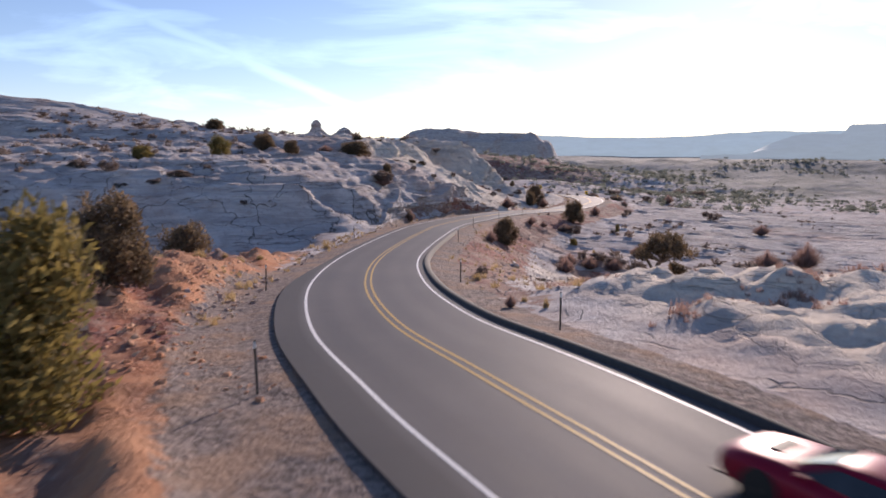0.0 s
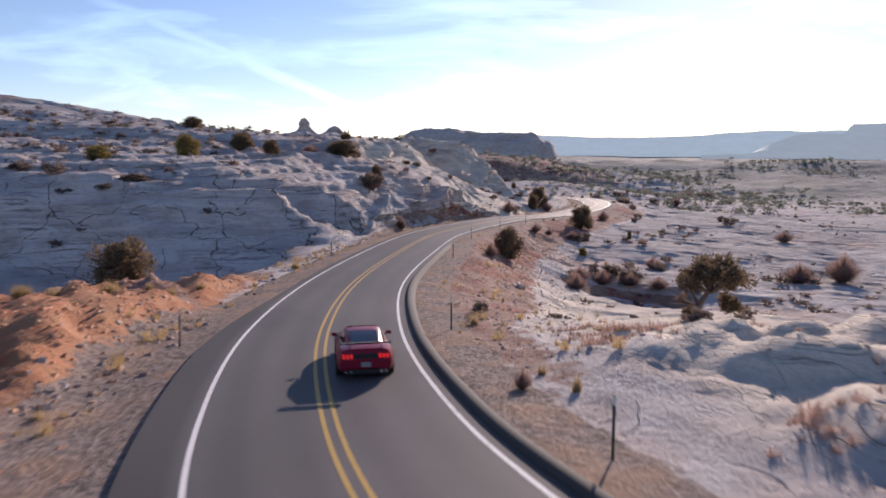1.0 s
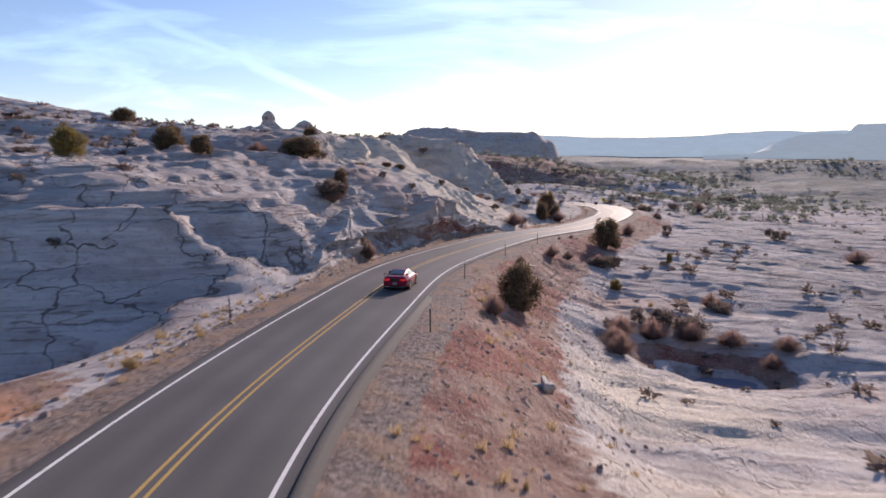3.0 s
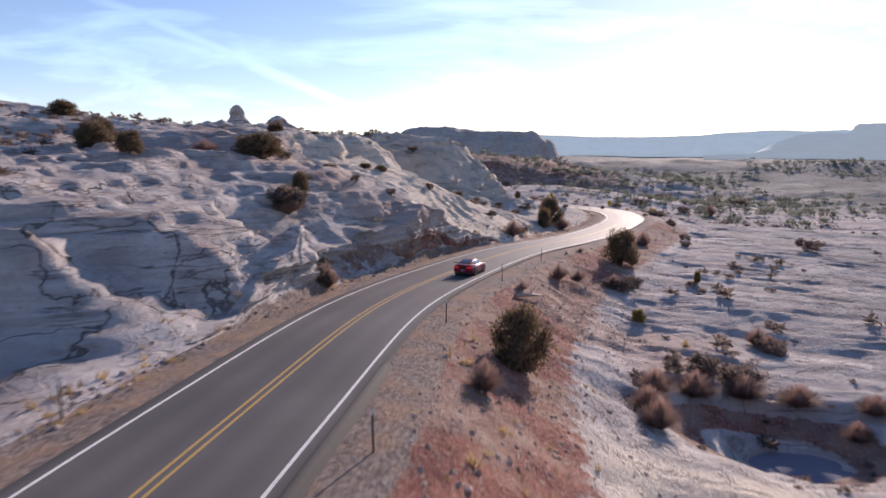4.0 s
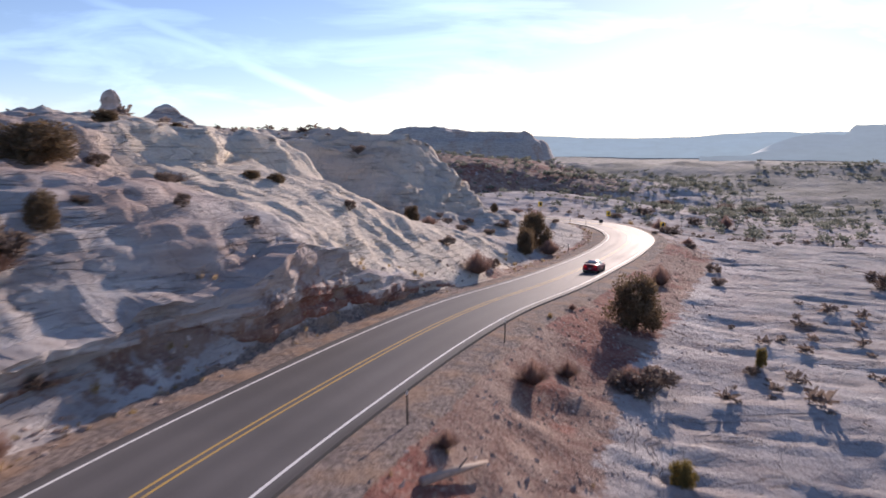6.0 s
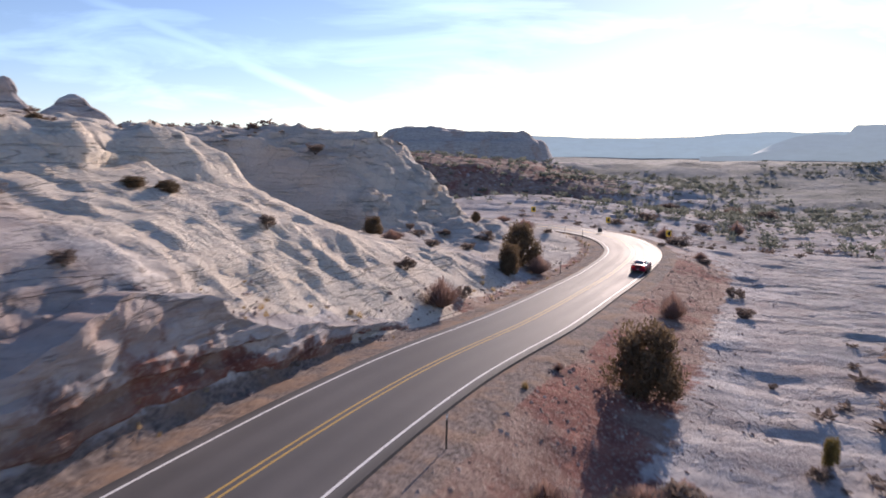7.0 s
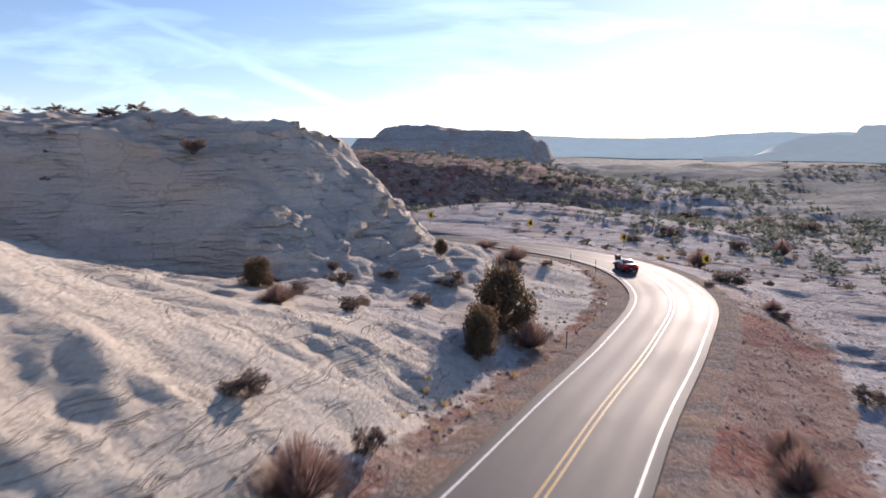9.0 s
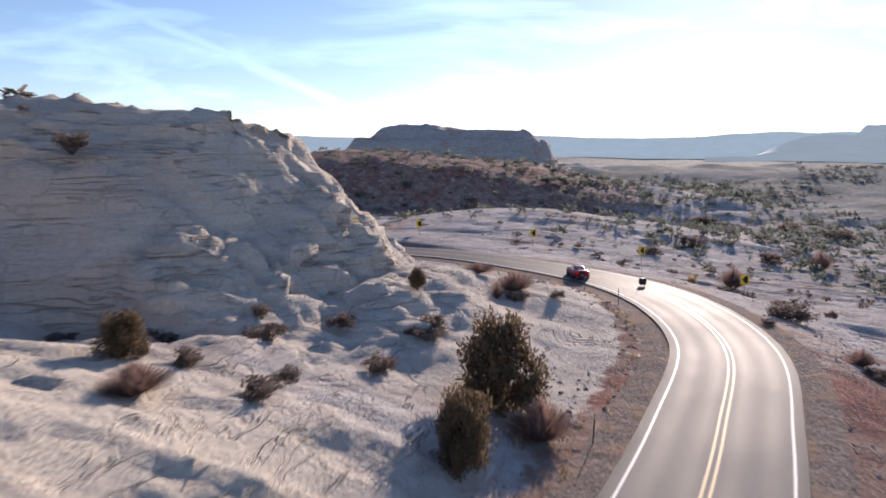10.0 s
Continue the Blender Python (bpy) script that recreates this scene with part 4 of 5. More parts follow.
def bent_juniper():
    """The wind-bent juniper below the bend: leaning trunk, bare limbs and a crown in clumps."""
    r = random.Random(8)
    tree = new("bent_juniper_tree")
    tv, tf, lobes = [], [], []
    limb(tv, tf, (-0.55, 0, -0.3), (-0.35, 0.05, 0.7), 0.20, 0.14, 8)
    limb(tv, tf, (-0.35, 0.05, 0.7), (0.15, 0, 1.5), 0.14, 0.09, 8)
    limb(tv, tf, (-0.35, 0.05, 0.7), (-0.9, 0.2, 1.7), 0.10, 0.05, 7)
    for k in range(34):
        a = k * 2.4
        reach = 1.45 * r.random() ** 0.5
        p = (0.25 + reach * math.cos(a), 0.9 * reach * math.sin(a), 2.1 + 0.9 * (1 - reach / 1.6) * r.uniform(-0.3, 1.2) - 0.35 * abs(reach * math.cos(a)))
        lobes.append((*p, 0.26 + 0.22 * r.random()))
        limb(tv, tf, (0.1, 0, 1.2), p, 0.035, 0.01, 4)
    for k in range(6):
        lobes.append((-0.9 + 0.35 * r.random(), 0.3 * r.random(), 0.15 + 0.25 * r.random(), 0.28))
        lobes.append((0.9 + 0.5 * r.random(), 0.3 * r.random(), 0.5 + 0.5 * r.random(), 0.28))
    for k in range(14):
        limb(tv, tf, (-0.5, 0, 0.7), (-1.2 - 0.6 * r.random(), r.uniform(-0.5, 0.5), 0.6 + 0.9 * r.random()), 0.03, 0.006, 4)
    v, f = leaf_cloud(8, 7500, lobes, 0.062, 0.02, 0.25)
    link("trunk", tv, tf, BARK, tree)
    link("crown", v, f, JUNIPER_LEAF, tree, False)
    tree.matrix_basis = Matrix.LocRotScale((13.2, 42.8, ground_z(13.2, 42.8) - 0.05), Euler((0, 0, 0.1)), (1.1, 1.1, 1.12))
    tagged(tree, "wind-bent juniper with bare lower limbs on sandy ground", "tree", "junipers on the slickrock")


bent_juniper()


# ---- loose stuff of the ground ----
def scatter(name, spots, shapes, mat, label, category):
    """Many small shapes on the ground in one mesh; spots: x, y, width, height, turn."""
    verts, faces, n = [], [], 0
    for k, (x, y, z, w, h, a) in enumerate(spots):
        sv, sf = shapes[k % len(shapes)]
        c, s = math.cos(a), math.sin(a)
        v = np.asarray(sv)
        verts.append(np.stack([x + w * (c * v[:, 0] - s * v[:, 1]), y + w * (s * v[:, 0] + c * v[:, 1]), z + h * v[:, 2]], 1))
        faces += [tuple(i + n for i in q) for q in sf]
        n += len(v)
    return tagged(link(name, np.vstack(verts), faces, mat, None, False), label, category, kind="stuff")


def stone(seed):
    r = np.random.RandomState(seed)
    v = np.array([(1, 0, 0), (0.3, 0.95, 0), (-0.8, 0.6, 0), (-0.8, -0.6, 0), (0.3, -0.95, 0), (0.5, 0.2, 0.8), (-0.4, 0.5, 0.9), (-0.2, -0.6, 0.75)], float) * 0.5
    v += r.normal(scale=0.09, size=v.shape)
    v[:5, 2] -= 0.25
    return v, [(0, 1, 5), (1, 6, 5), (1, 2, 6), (2, 3, 6), (3, 7, 6), (3, 4, 7), (4, 0, 7), (0, 5, 7), (5, 6, 7)]


def small_bush(seed, count=46, size=0.2):
    r = random.Random(seed)
    lobes = [(0.3 * math.cos(k * 2.1), 0.3 * math.sin(k * 2.1), 0.3 + 0.35 * r.random(), 0.24) for k in range(6)]
    return leaf_cloud(seed, count, lobes, size, 0.0, 0.3)


def blades(seed):
    r = random.Random(seed)
    v, f = [], []
    for k in range(14):
        a = r.random() * 6.283
        p, t = (0.3 * r.uniform(-1, 1), 0.3 * r.uniform(-1, 1)), 0.5 * r.random()
        v += [(p[0] - 0.05, p[1], -0.05), (p[0] + 0.05, p[1] + 0.03, -0.05), (p[0] + t * math.cos(a), p[1] + t * math.sin(a), 0.5 + 0.5 * r.random())]
        f.append((3 * k, 3 * k + 1, 3 * k + 2))
    return v, f


def spots_by(seed, count, box, size, keep, tall=(0.6, 1.0)):
    """Random places in box = x0, x1, y0, y1 that keep(x, y, d) likes, with a size between two bounds."""
    r = np.random.RandomState(seed)
    x, y = r.uniform(box[0], box[1], count), r.uniform(box[2], box[3], count)
    d, _ = road_near(x, y)
    ok = r.rand(count) < keep(x, y, d)
    x, y = x[ok], y[ok]
    z = land(x, y)[0]
    w = size[0] + (size[1] - size[0]) * r.rand(len(x)) ** 2.5
    return list(zip(x, y, z, w, w * r.uniform(*tall, len(x)), r.rand(len(x)) * 6.283))


STONE = Nodes("loose_red_and_pale_stone", rough=0.95)
STONE.set("Base Color", STONE.mix(STONE.island(), (0.27, 0.18, 0.145), (0.52, 0.42, 0.36)))
STONE = STONE.mat
ORANGE_STONE = Nodes("orange_sandstone_rubble", rough=0.95)
ORANGE_STONE.set("Base Color", ORANGE_STONE.mix(ORANGE_STONE.island(), (0.52, 0.21, 0.095), (0.74, 0.45, 0.27)))
ORANGE_STONE = ORANGE_STONE.mat
verge = lambda x, y, d: np.where(d > 0, smooth(4.4, 5.5, d) * smooth(15, 8, d), 0) * smooth(24.8, 37.2, y) * smooth(204.6, 148.8, y)
scatter("rubble", spots_by(1, 46000, (-6, 52, 21.7, 198.4), (0.05, 0.27), verge, (0.4, 0.8)), [stone(k) for k in range(6)], STONE, "loose red and pale stones on the road embankment", "stones")
west_verge = lambda x, y, d: np.where(d < 0, smooth(-4.6, -5.0, d) * smooth(-8.5, -6, d), 0) * (0.4 + 0.6 * (fbm(x, y, 6, 2) > 0))
scatter("wall_foot_stones", spots_by(2, 40000, (-24, 34, 24.8, 204.6), (0.08, 0.4), west_verge, (0.4, 0.8)), [stone(k) for k in range(6, 10)], STONE, "fallen stones along the foot of the rock wall", "stones")
scatter("verge_grass", spots_by(3, 30000, (-24, 34, 18.6, 186), (0.18, 0.55), lambda x, y, d: (0.35 + 0.5 * smooth(49.6, 58.9, y) * smooth(83.7, 74.4, y)) * west_verge(x, y, d) + 0.16 * verge(x, y, d) * smooth(99.2, 74.4, y), (0.6, 1.1)), [blades(k) for k in range(5)], DRY_GRASS, "thin dry grass along both road verges", "grass")
field = lambda x, y, d: np.where(d < 0, smooth(14, 24, -d) * 0.7 * smooth(37.2, 68.2, y), smooth(12, 18, d) * 0.35) * smooth(-0.12, 0.22, fbm(x, y, 22, 3)) * smooth(266.6, 204.6, y)
scatter("small_shrubs", spots_by(4, 9000, (-75, 95, 37.2, 266.6), (0.3, 1.2), field, (0.4, 0.75)), [small_bush(k) for k in range(40, 46)], SHRUB_LEAF, "small dark shrubs dotted over the slickrock", "shrubs")
woods = lambda x, y, d: smooth(179.8, 260.4, y) * smooth(-0.25, 0.25, fbm(x, y, 60, 3)) * smooth(16, 40, np.abs(d)) * np.where(x < 30, 0.5, 1.0)
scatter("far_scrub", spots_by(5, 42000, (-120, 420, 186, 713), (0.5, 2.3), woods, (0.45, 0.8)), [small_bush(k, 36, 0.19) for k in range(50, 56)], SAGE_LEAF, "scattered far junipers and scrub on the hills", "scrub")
berm = lambda x, y, d: np.where(d < 0, smooth(4.2, 0.8, np.abs(-d - 9.0 - (y - 27.9) * 0.065)), 0) * smooth(12.4, 18.6, y) * smooth(52.1, 43.4, y)
scatter("orange_rubble", spots_by(7, 10000, (-24, 2, 11.2, 53.3), (0.05, 0.34), berm, (0.35, 0.7)), [stone(k) for k in range(12, 16)], ORANGE_STONE, "orange sandstone rubble heaped along the verge", "stones")
sand_grass = lambda x, y, d: np.where(d > 0, smooth(7, 11, d), 0) * smooth(40.9, 34.7, y) * smooth(15.5, 24.8, y) * smooth(-0.1, 0.15, fbm(x, y, 4, 2))
scatter("hummock_grass", spots_by(6, 12000, (-2, 40, 15.5, 49.6), (0.25, 0.7), sand_grass, (0.5, 0.9)), [blades(k) for k in range(5, 9)], DRY_TWIG, "dry grass on the sandy hummocks below the bend", "grass")


# ---- roadside things ----
SIGN_YELLOW = plain("yellow_reflective_sheet", (0.92, 0.60, 0.03), 0.45, 0, 0.08)
SIGN_BLACK = plain("black_sign_print", (0.02, 0.02, 0.02), 0.5)
GREY_STEEL = plain("grey_galvanised_steel", (0.36, 0.35, 0.34), 0.45, 0.7)
REFLECTOR = plain("white_reflector", (0.75, 0.74, 0.70), 0.4)
LOG_WOOD = plain("weathered_grey_log", (0.40, 0.31, 0.25), 0.9, 0, 0.4, 5)
DARK_BOX = plain("dark_grey_plastic", (0.035, 0.035, 0.04), 0.6)


def box_mesh(name, size, at, mat, parent, bevel=0.0, turn=None):
    bm = bmesh.new()
    m = Matrix.Translation(at) @ (turn or Matrix()) @ Matrix.Diagonal((*size, 1))
    bmesh.ops.create_cube(bm, size=1, matrix=m)
    if bevel:
        bmesh.ops.bevel(bm, geom=bm.edges[:], offset=bevel, segments=2, affect="EDGES")
    return part(name, bm, mat, parent)


def part(name, bm, mat, parent, label=""):
    me = bpy.data.meshes.new(name)
    bm.normal_update()
    bm.to_mesh(me)
    bm.free()
    me.materials.append(mat)
    ob = new(name, me)
    ob.parent = parent
    return tagged(ob, label)


def tube(name, a, b, radius, mat, parent, sides=12, end=None):
    v, f = [], []
    limb(v, f, a, b, radius, end or radius, sides)
    f += [tuple(range(sides))[::-1], tuple(range(sides, 2 * sides))]
    return link(name, v, f, mat, parent, False)


def delineator():
    """A steel U-section post with a small reflector, 1.2 m high."""
    post = new("delineator_post")
    v, f = [], []
    outline = [(-0.045, 0.02), (-0.035, 0.02), (-0.02, -0.012), (0.02, -0.012), (0.035, 0.02), (0.045, 0.02), (0.028, -0.022), (-0.028, -0.022)]
    for z in (-0.3, 1.22):
        v += [(0.65 * x, 0.65 * y, z) for x, y in outline]
    n = len(outline)
    f = [(k, (k + 1) % n, n + (k + 1) % n, n + k) for k in range(n)] + [tuple(range(n, 2 * n))]
    link("stake", v, f, STEEL_POST, post, False)
    box_mesh("reflector", (0.06, 0.012, 0.15), (0, -0.026, 1.12), REFLECTOR, post, 0.004)
    return tagged(post, "thin dark steel delineator post with a white reflector", "road post", "delineator posts")


POSTS = [(20.1, 4.7), (34.7, 4.6), (62.6, 4.5), (79.4, 4.4), (94.9, 4.5), (107.3, 4.5), (17.1, -4.9), (33.5, -4.75), (63.9, -5.2), (149.4, -4.6), (176.1, -4.4), (183.5, -4.6)]
first = delineator()
for n, (y, d) in enumerate(POSTS):
    j = int(np.abs(LINE[:CREST, 1] - y).argmin())
    p = LINE[j] + RIGHT[j] * d
    m = Matrix.Translation((p[0], p[1], ground_z(p[0], p[1]))) @ pose(0, 0, 0, 1.5 * math.sin(n * 7), 2 * math.sin(n * 3), 0)
    if n:
        copy_thing(first, m)
    else:
        first.matrix_basis = m


def chevron_sign():
    """A yellow board with a black chevron on a steel post."""
    sign = new("chevron_sign")
    tube("post", (0, 0.04, -0.4), (0, 0.04, 2.0), 0.035, GREY_STEEL, sign)
    board = box_mesh("board", (0.80, 0.012, 1.0), (0, 0, 1.75), SIGN_YELLOW, sign, 0.004)
    bm = bmesh.new()
    pts = [(-0.26, 1.75), (0.06, 2.13), (0.27, 2.13), (-0.05, 1.75), (0.27, 1.37), (0.06, 1.37)]
    face = bm.faces.new([bm.verts.new((x, -0.011, z)) for x, z in pts])
    bmesh.ops.triangulate(bm, faces=[face])
    part("chevron", bm, SIGN_BLACK, board, "black arrow pointing along the bend")
    return tagged(sign, "yellow chevron board with a black arrow on a steel post", "road sign", "chevrons round the bend")


first = chevron_sign()
for n, (x, y, turn) in enumerate([(47.7, 193.8, -14), (42.5, 211.7, -6), (29.7, 217.3, 0), (14.6, 221.3, 6)]):
    m = Matrix.LocRotScale((x, y, ground_z(x, y) - 0.15), Euler((0, 0, radians(turn))), None)
    if n:
        copy_thing(first, m)
    else:
        first.matrix_basis = m


def road_box():
    """A small dark box with a thin mast, standing on the road in the far bend."""
    thing = new("road_marker_box")
    box_mesh("case", (0.52, 0.4, 0.55), (0, 0, 0.42), DARK_BOX, thing, 0.03)
    for k in (-1, 1):
        tube("leg", (0.16 * k, 0, 0.16), (0.22 * k, 0, 0.0), 0.02, DARK_BOX, thing, 6)
    tube("mast", (-0.12, 0, 0.68), (-0.12, 0, 1.75), 0.014, GREY_STEEL, thing, 6)
    thing.matrix_basis = Matrix.LocRotScale((34.66, 184.0, float(np.interp(184.0, LINE[:CREST, 1], LINE[:CREST, 2])) + 0.006), Euler((0, 0, 0.3)), None)
    tagged(thing, "small dark box with a thin mast standing on the road", "box")


road_box()


def fallen_log():
    """A bleached log on the red bank: bent, tapered, with broken stubs."""
    log = new("fallen_log")
    z0, z1 = ground_z(7.9, 89.65) + 0.16, ground_z(9.9, 91.95) + 0.22
    mid = ((7.9 + 9.9) / 2 + 0.05, 90.77, (z0 + z1) / 2 + 0.06)
    v, f = [], []
    limb(v, f, (7.9, 89.65, z0), mid, 0.15, 0.13, 9)
    limb(v, f, mid, (9.9, 91.95, z1), 0.13, 0.07, 9)
    f += [tuple(range(9))[::-1], tuple(range(27, 36))]
    link("stem", v, f, LOG_WOOD, log)
    tube("branch_stub", mid, (mid[0] + 0.3, mid[1] - 0.1, mid[2] + 0.45), 0.045, LOG_WOOD, log, 6, 0.02)
    tube("branch_stub", (7.9 + 0.5, 90.21, z0 + 0.05), (8.2, 90.46, z0 + 0.5), 0.04, LOG_WOOD, log, 6, 0.015)
    tagged(log, "weathered grey log lying on the red bank", "log")


fallen_log()


def culvert():
    """The steel pipe end under the embankment, with its pale headwall."""
    thing = new("culvert_outlet")
    x, y = 6.2, 60.2
    z = ground_z(x, y)
    tube("pipe", (x - 1.4, y - 0.2, z + 0.12), (x + 0.25, y + 0.05, z + 0.06), 0.2, GREY_STEEL, thing, 18)
    box_mesh("headwall", (0.2, 1.1, 0.5), (x - 0.1, y, z + 0.18), plain("pale_concrete", (0.55, 0.50, 0.46), 0.9, 0, 0.2), thing, 0.03)
    tagged(thing, "pale concrete culvert end with a steel pipe", "culvert")


culvert()


def pond():
    """The still pool in the hollow of the slickrock."""
    m = Nodes("silty_still_water", (0.24, 0.24, 0.29), 0.9)
    m.set("Specular IOR Level", 0.01)
    m.bump(m.noise(3, 3), 0.05, 0.02)
    bm = bmesh.new()
    r = random.Random(4)
    level = ground_z(19.8, 78.4) + 0.55
    ring = [bm.verts.new((19.8 + (4.0 + 0.5 * math.sin(3 * a) + 0.2 * r.random()) * math.cos(a), 78.4 + (2.9 + 0.4 * math.sin(2 * a + 1)) * math.sin(a), level)) for a in [k * 6.2832 / 40 for k in range(40)]]
    bm.faces.new(ring)
    ob = part("pond", bm, m.mat, None)
    tagged(ob, "still grey rainwater pool in a rock hollow", "water", kind="structure")


pond()


# ---- car ----
GLASS = Nodes("tinted_car_glass", (0.012, 0.014, 0.016), 0.05)
GLASS.set("Coat Weight", 0.6)
GLASS = GLASS.mat
BLACK_TRIM, RUBBER = plain("black_car_trim", (0.014, 0.013, 0.013), 0.7), plain("tyre_rubber", (0.02, 0.02, 0.02), 0.85)
RIM_METAL = plain("dark_alloy", (0.10, 0.10, 0.105), 0.35, 0.9, 0.1)
CHROME = plain("bright_metal", (0.6, 0.6, 0.6), 0.2, 1.0, 0.05)
LAMP_RED = Nodes("red_tail_lamp", (0.5, 0.01, 0.01), 0.25)
LAMP_RED.set("Emission Color", (1.0, 0.03, 0.03, 1))
LAMP_RED.set("Emission Strength", 0.4)
LAMP_RED = LAMP_RED.mat
LAMP_CLEAR, PLATE = plain("clear_head_lamp", (0.7, 0.7, 0.7), 0.15, 0.3, 0.05), plain("pale_number_plate", (0.24, 0.24, 0.24), 0.5)

# along the car: y, half width, underside, waist, top of bonnet or deck
STATIONS = [(-2.40, 0.76, 0.36, 0.78, 0.92), (-2.34, 0.86, 0.28, 0.80, 1.02), (-2.05, 0.93, 0.22, 0.84, 1.06), (-1.45, 0.965, 0.18, 0.86, 1.05), (-0.90, 0.95, 0.17, 0.84, 1.00), (-0.2, 0.93, 0.17, 0.82, 0.97),
            (0.6, 0.93, 0.17, 0.81, 0.97), (1.15, 0.95, 0.17, 0.80, 0.96), (1.6, 0.955, 0.18, 0.78, 0.91), (2.05, 0.92, 0.20, 0.72, 0.84), (2.30, 0.84, 0.24, 0.66, 0.76), (2.42, 0.70, 0.30, 0.60, 0.68)]


def loft(rows):
    """A closed skin through rings of equal length."""
    bm = bmesh.new()
    rings = [[bm.verts.new(p) for p in ring] for ring in rows]
    for a, b in zip(rings, rings[1:]):
        for k in range(len(a)):
            n = (k + 1) % len(a)
            bm.faces.new((a[k], a[n], b[n], b[k]))
    bm.faces.new(rings[0][::-1])
    bm.faces.new(rings[-1])
    bmesh.ops.recalc_face_normals(bm, faces=bm.faces[:])
    return bm


def smooth_part(name, bm, mat, parent, label=""):
    for f in bm.faces:
        f.smooth = True
    for e in bm.edges:
        if len(e.link_faces) == 2 and e.calc_face_angle(0) > 0.75:
            e.smooth = False
    return part(name, bm, mat, parent, label)


def panel(name, corners, mat, parent, label="", thick=0.012, n=6, bow=0.0):
    """A slightly bowed sheet between four corners (a, b, c, d), standing proud of what it lies on."""
    a, b, c, d = [Vector(p) for p in corners]
    out = (b - a).cross(d - a).normalized()
    bm = bmesh.new()
    grid = [[bm.verts.new((a.lerp(b, i / n)).lerp(d.lerp(c, i / n), j / n) + out * (thick + bow * math.sin(math.pi * i / n) * math.sin(math.pi * (0.15 + 0.7 * j / n)))) for i in range(n + 1)] for j in range(n + 1)]
    for j in range(n):
        for i in range(n):
            bm.faces.new((grid[j][i], grid[j][i + 1], grid[j + 1][i + 1], grid[j + 1][i]))
    return smooth_part(name, bm, mat, parent, label)


def body_ring(y, w, low, waist, top):
    half = [(0.0, low), (w - 0.16, low), (w - 0.03, low + 0.10), (w, 0.5 * (low + waist)), (w - 0.015, waist - 0.07), (w - 0.05, waist), (w - 0.12, top - 0.05), (w * 0.72, top - 0.005), (w * 0.35, top + 0.015), (0.0, top + 0.02)]
    return [(x, y, z) for x, z in half] + [(-x, y, z) for x, z in half[-2:0:-1]]


def make_wheel(car, x, y):
    wheel = new("wheel")
    wheel.parent = car
    side = 1 if x > 0 else -1
    bm = bmesh.new()
    prof = [(0.22, -0.125), (0.30, -0.135), (0.335, -0.115), (0.345, -0.06), (0.345, 0.06), (0.335, 0.115), (0.30, 0.135), (0.22, 0.125)]
    n = 30
    rings = [[bm.verts.new((b, r * math.cos(6.2832 * k / n), r * math.sin(6.2832 * k / n))) for r, b in prof] for k in range(n)]
    for k in range(n):
        a, b = rings[k], rings[(k + 1) % n]
        for i in range(len(prof) - 1):
            bm.faces.new((a[i], a[i + 1], b[i + 1], b[i]))
    smooth_part("tyre", bm, RUBBER, wheel)
    bm = bmesh.new()
    for k in range(10):
        m = Matrix.Rotation(6.2832 * k / 10, 4, "X") @ Matrix.Translation((0.11 * side, 0, 0.125)) @ Matrix.Diagonal((0.03, 0.035, 0.22, 1))
        bmesh.ops.create_cube(bm, size=1, matrix=m)
    bmesh.ops.create_cone(bm, cap_ends=True, segments=20, radius1=0.06, radius2=0.05, depth=0.05, matrix=Matrix.Translation((0.115 * side, 0, 0)) @ Matrix.Rotation(radians(90), 4, "Y"))
    bmesh.ops.create_cone(bm, cap_ends=True, segments=28, radius1=0.235, radius2=0.235, depth=0.10, matrix=Matrix.Translation((0.01 * side, 0, 0)) @ Matrix.Rotation(radians(90), 4, "Y"))
    part("rim", bm, RIM_METAL, wheel)
    wheel.matrix_basis = Matrix.Translation((x, y, 0.345))
    return wheel


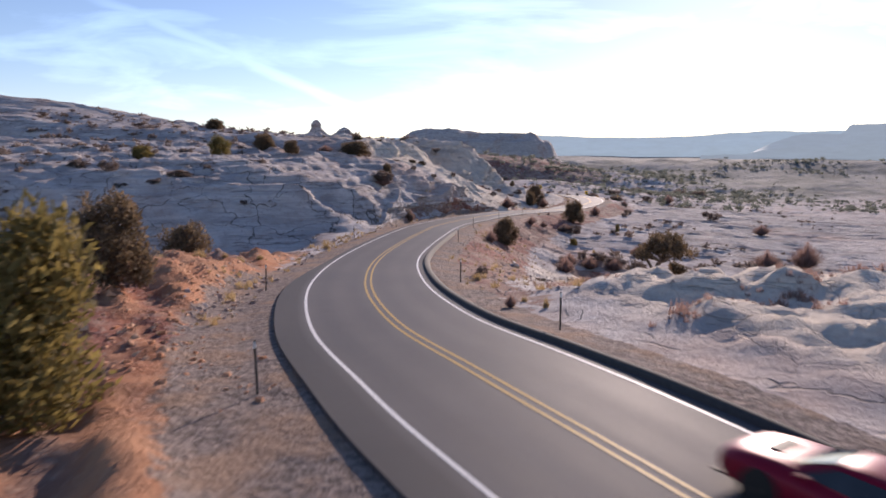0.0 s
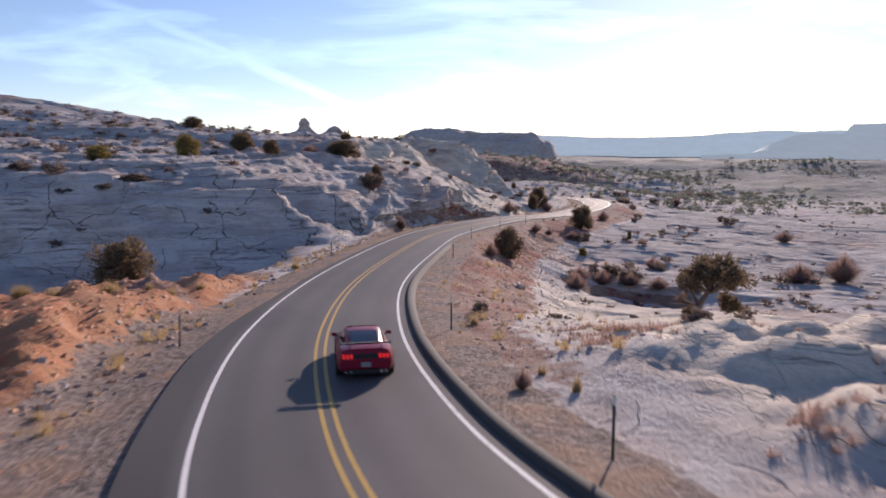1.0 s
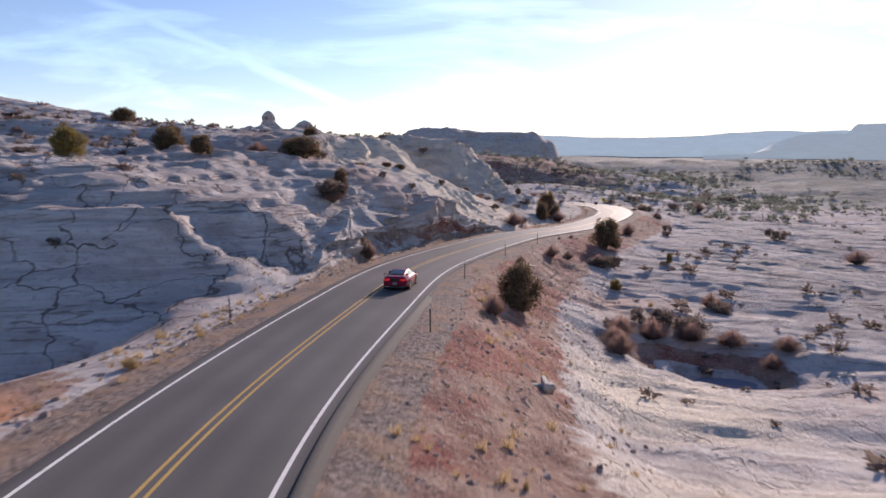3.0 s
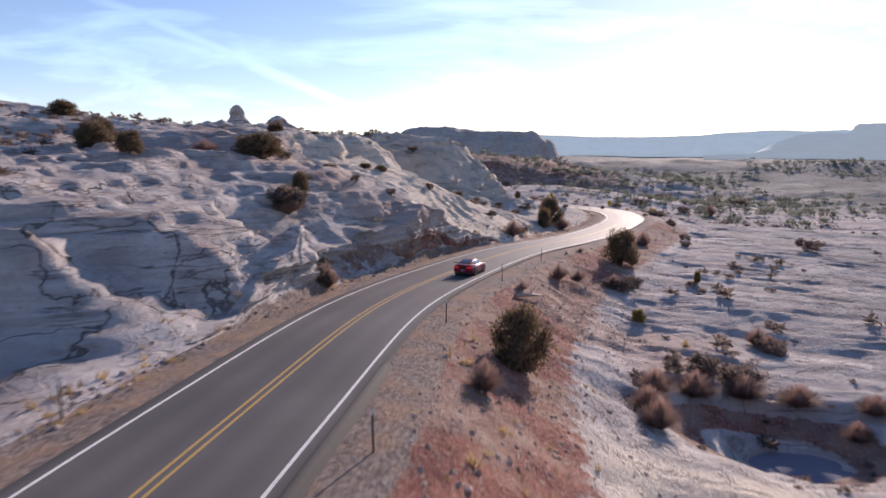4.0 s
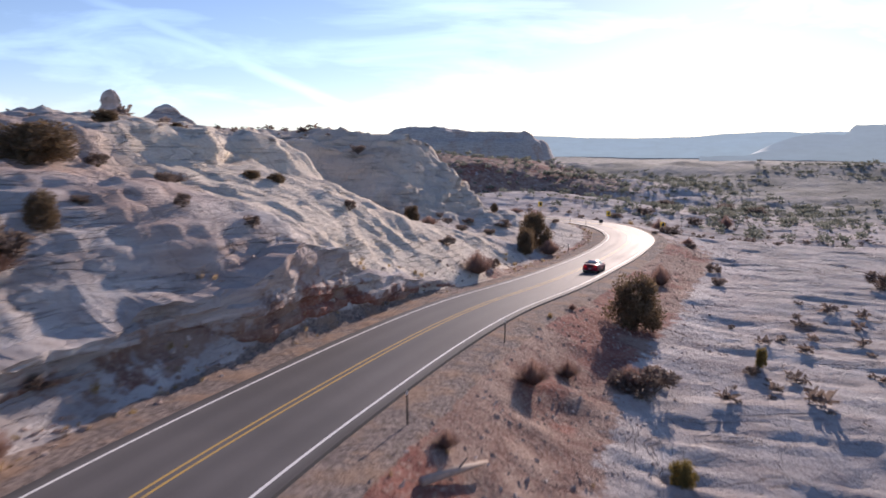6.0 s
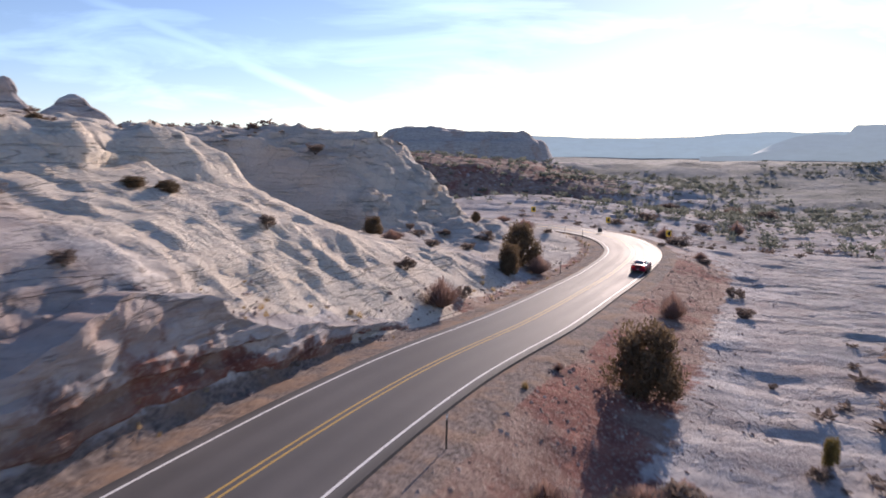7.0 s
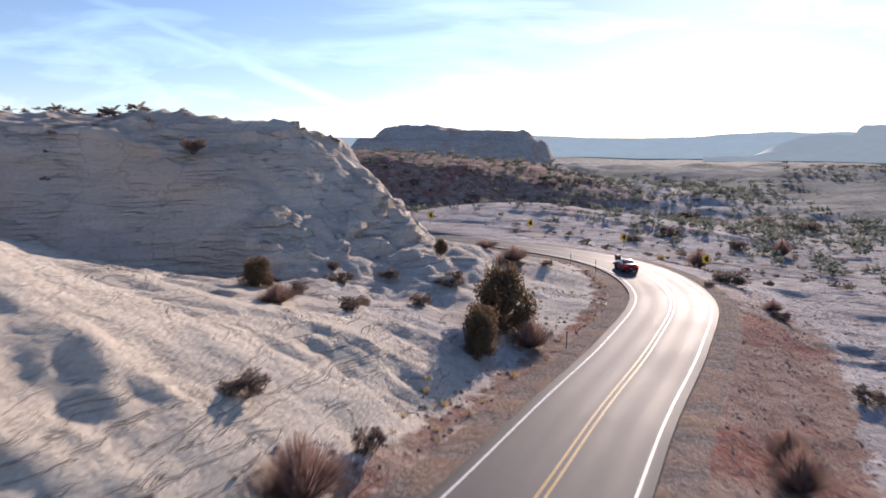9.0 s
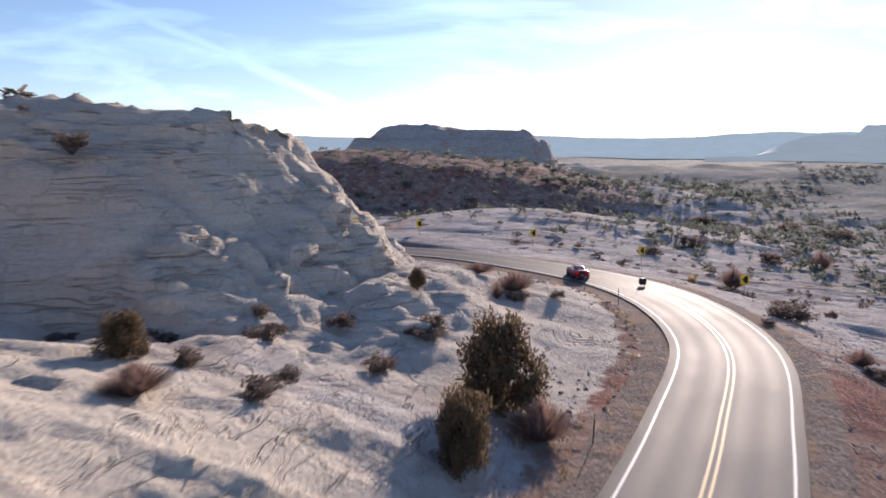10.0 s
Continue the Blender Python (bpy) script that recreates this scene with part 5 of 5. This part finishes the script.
def make_car():
    car = new("car")
    smooth_part("body", loft([body_ring(*s) for s in STATIONS]), RED_PAINT, car)
    # roof and pillars: y, half width at the waist, half width above, height
    shell = [(1.02, 0.76, 0.68, 0.965), (0.62, 0.78, 0.64, 1.14), (0.18, 0.79, 0.60, 1.315), (-0.25, 0.79, 0.59, 1.365), (-0.75, 0.77, 0.575, 1.35), (-1.25, 0.72, 0.56, 1.235), (-1.75, 0.64, 0.54, 1.07), (-1.95, 0.58, 0.50, 1.03)]
    rows = []
    for y, wb, wt, z in shell:
        half = [(0, 0.85), (wb, 0.85), (wb, 0.93), (wt + 0.02, z - 0.06), (wt - 0.06, z - 0.015), (wt * 0.5, z + 0.01), (0, z + 0.015)]
        rows.append([(x, y, max(q, 0.85)) for x, q in half] + [(-x, y, max(q, 0.85)) for x, q in half[-2:0:-1]])
    smooth_part("roof", loft(rows), RED_PAINT, car)
    panel("rear_window", [(-0.46, -1.72, 1.10), (0.46, -1.72, 1.10), (0.47, -0.84, 1.345), (-0.47, -0.84, 1.345)], GLASS, car, "dark tinted rear window", 0.018, 8, 0.012)
    panel("windscreen", [(0.60, 0.98, 0.985), (-0.60, 0.98, 0.985), (-0.51, 0.22, 1.315), (0.51, 0.22, 1.315)], GLASS, car, "dark tinted windscreen", 0.02, 8, 0.015)
    for k in (-1, 1):
        quad = [(0.775 * k, -1.10, 0.96), (0.795 * k, 0.72, 0.96), (0.635 * k, 0.16, 1.255), (0.60 * k, -0.80, 1.275)]
        panel("side_window", quad if k > 0 else [quad[1], quad[0], quad[3], quad[2]], GLASS, car, "dark side window", 0.014)
        # mirrors, lamps
        mirror = box_mesh("mirror", (0.20, 0.11, 0.13), (1.00 * k, 0.55, 1.00), RED_PAINT, car, 0.03)
        box_mesh("mirror_arm", (0.10, 0.06, 0.04), (0.88 * k, 0.57, 0.95), BLACK_TRIM, mirror, 0.01)
        lamp = box_mesh("tail_lamp", (0.40, 0.05, 0.17), (0.60 * k, -2.385, 0.80), BLACK_TRIM, car, 0.015)
        for j in range(3):
            box_mesh("lamp_bar", (0.075, 0.02, 0.15), ((0.47 + 0.125 * j) * k, -2.415, 0.80), LAMP_RED, lamp, 0.008)
        panel("head_lamp", [(0.58 * k, 2.395, 0.60), (0.82 * k, 2.20, 0.62), (0.80 * k, 2.16, 0.72), (0.56 * k, 2.36, 0.70)][:: 1 if k > 0 else -1], LAMP_CLEAR, car, "clear head lamp", 0.02, 3)
        for j in (0.50, 0.66):
            tube("exhaust_tip", (j * k, -2.30, 0.30), (j * k, -2.46, 0.30), 0.05, CHROME, car, 14)
        panel("side_skirt", [(0.95 * k, -1.05, 0.19), (0.95 * k, 1.05, 0.19), (0.955 * k, 1.05, 0.29), (0.955 * k, -1.05, 0.29)][:: 1 if k > 0 else -1], BLACK_TRIM, car, "black sill", 0.02, 2)
        for y in (-1.37, 1.36):
            bm = bmesh.new()
            bmesh.ops.create_cone(bm, cap_ends=True, segments=32, radius1=0.395, radius2=0.395, depth=0.26, matrix=Matrix.Translation((0.845 * k, y, 0.36)) @ Matrix.Rotation(radians(90), 4, "Y"))
            part("wheel_arch", bm, BLACK_TRIM, car, "black wheel arch")
    # rear panel, bumper, wing
    box_mesh("rear_panel", (0.80, 0.05, 0.19), (0, -2.39, 0.80), BLACK_TRIM, car, 0.015)
    bumper = box_mesh("rear_bumper", (1.66, 0.16, 0.30), (0, -2.37, 0.52), RED_PAINT, car, 0.06)
    box_mesh("number_plate", (0.31, 0.02, 0.16), (0, -2.46, 0.53), PLATE, bumper, 0.006)
    box_mesh("diffuser", (1.35, 0.18, 0.17), (0, -2.34, 0.30), BLACK_TRIM, car, 0.03)
    wing = box_mesh("rear_wing", (1.62, 0.30, 0.035), (0, -2.26, 1.21), BLACK_TRIM, car, 0.014, Matrix.Rotation(radians(-7), 4, "X"))
    for k in (-1, 1):
        box_mesh("wing_stay", (0.03, 0.16, 0.20), (0.52 * k, -2.20, 1.12), BLACK_TRIM, wing, 0.008)
        box_mesh("end_plate", (0.025, 0.30, 0.10), (0.815 * k, -2.26, 1.22), BLACK_TRIM, wing, 0.008)
    box_mesh("front_splitter", (1.60, 0.30, 0.04), (0, 2.32, 0.22), BLACK_TRIM, car, 0.015)
    box_mesh("grille", (0.95, 0.06, 0.20), (0, 2.41, 0.50), BLACK_TRIM, car, 0.02)
    box_mesh("bonnet_vent", (0.62, 0.40, 0.02), (0, 1.55, 0.945), BLACK_TRIM, car, 0.008, Matrix.Rotation(radians(-7), 4, "X"))
    tagged(car, "red two-door sports coupe with a black rear wing", "car")
    return car, [make_wheel(car, x, y) for x in (-0.84, 0.84) for y in (-1.37, 1.36)]


CAR, WHEELS = make_car()


# the plan to its true size; the car is built in metres
for thing in [ob for ob in scene.objects if ob.parent is None and ob not in (cam, sun, CAR)]:
    thing.matrix_basis = Matrix.Scale(UNIT, 4) @ thing.matrix_basis


# ---- what moves ----
# seconds, metres along the road, metres right of its middle, degrees turned from the road
DRIVE = [(0, 24.2, 1.3, 0), (0.1, 26.2, 1.35, 0), (0.2, 28.2, 1.35, 0), (0.3, 30.6, 1.3, 0), (0.4, 33.1, 1.2, 0), (0.6, 37.2, 1.25, 0), (0.8, 41.6, 1.3, 0),
         (1, 46.1, 1.2, 0), (1.2, 50.8, 1.2, 0), (1.6, 60.2, 1.1, 0), (2, 69.3, 1, 0), (2.5, 80.3, 0.95, 0), (3, 91.6, 1.1, 0), (3.5, 103.2, 1.3, 0),
         (4, 115, 1.5, 0), (4.5, 127.4, 1.5, 0), (5, 139, 1.45, 0), (5.5, 149.8, 1.2, 0), (6, 159.5, 1.6, 0), (6.5, 168.8, 2.1, 0), (7, 177.5, 2.3, 0),
         (7.5, 185.4, 1.8, 0), (8, 191.8, 0.9, 0), (8.5, 197.3, 0.1, -2), (9, 202.5, -1, -6), (9.5, 208.2, -1.9, -18), (10, 215.4, -1.5, -27)]


def motions():
    rows = []
    for t, s, d, turn in DRIVE:
        p, _, climb = on_road(s, d, 0.005)
        yaw = on_road(s + 1.2)[1] + turn
        rows.append((t, Matrix.Translation(p * UNIT) @ pose(0, 0, 0, climb, 0, yaw)))
    walk(CAR, rows)
    # the wheels turn less than a quarter between keys
    times, way = [r[0] for r in DRIVE], [r[1] * UNIT for r in DRIVE]
    for wheel in WHEELS:
        x, y, z = wheel.matrix_basis.translation
        spins = []
        for k in range(301):
            t = k / 30
            angle = -math.degrees(float(np.interp(t, times, way)) / 0.345)
            spins.append((t, pose(x, y, z, 0, 0, 0) @ Matrix.Rotation(radians(angle * 0.4), 4, "X")))
        walk(wheel, spins)


motions()
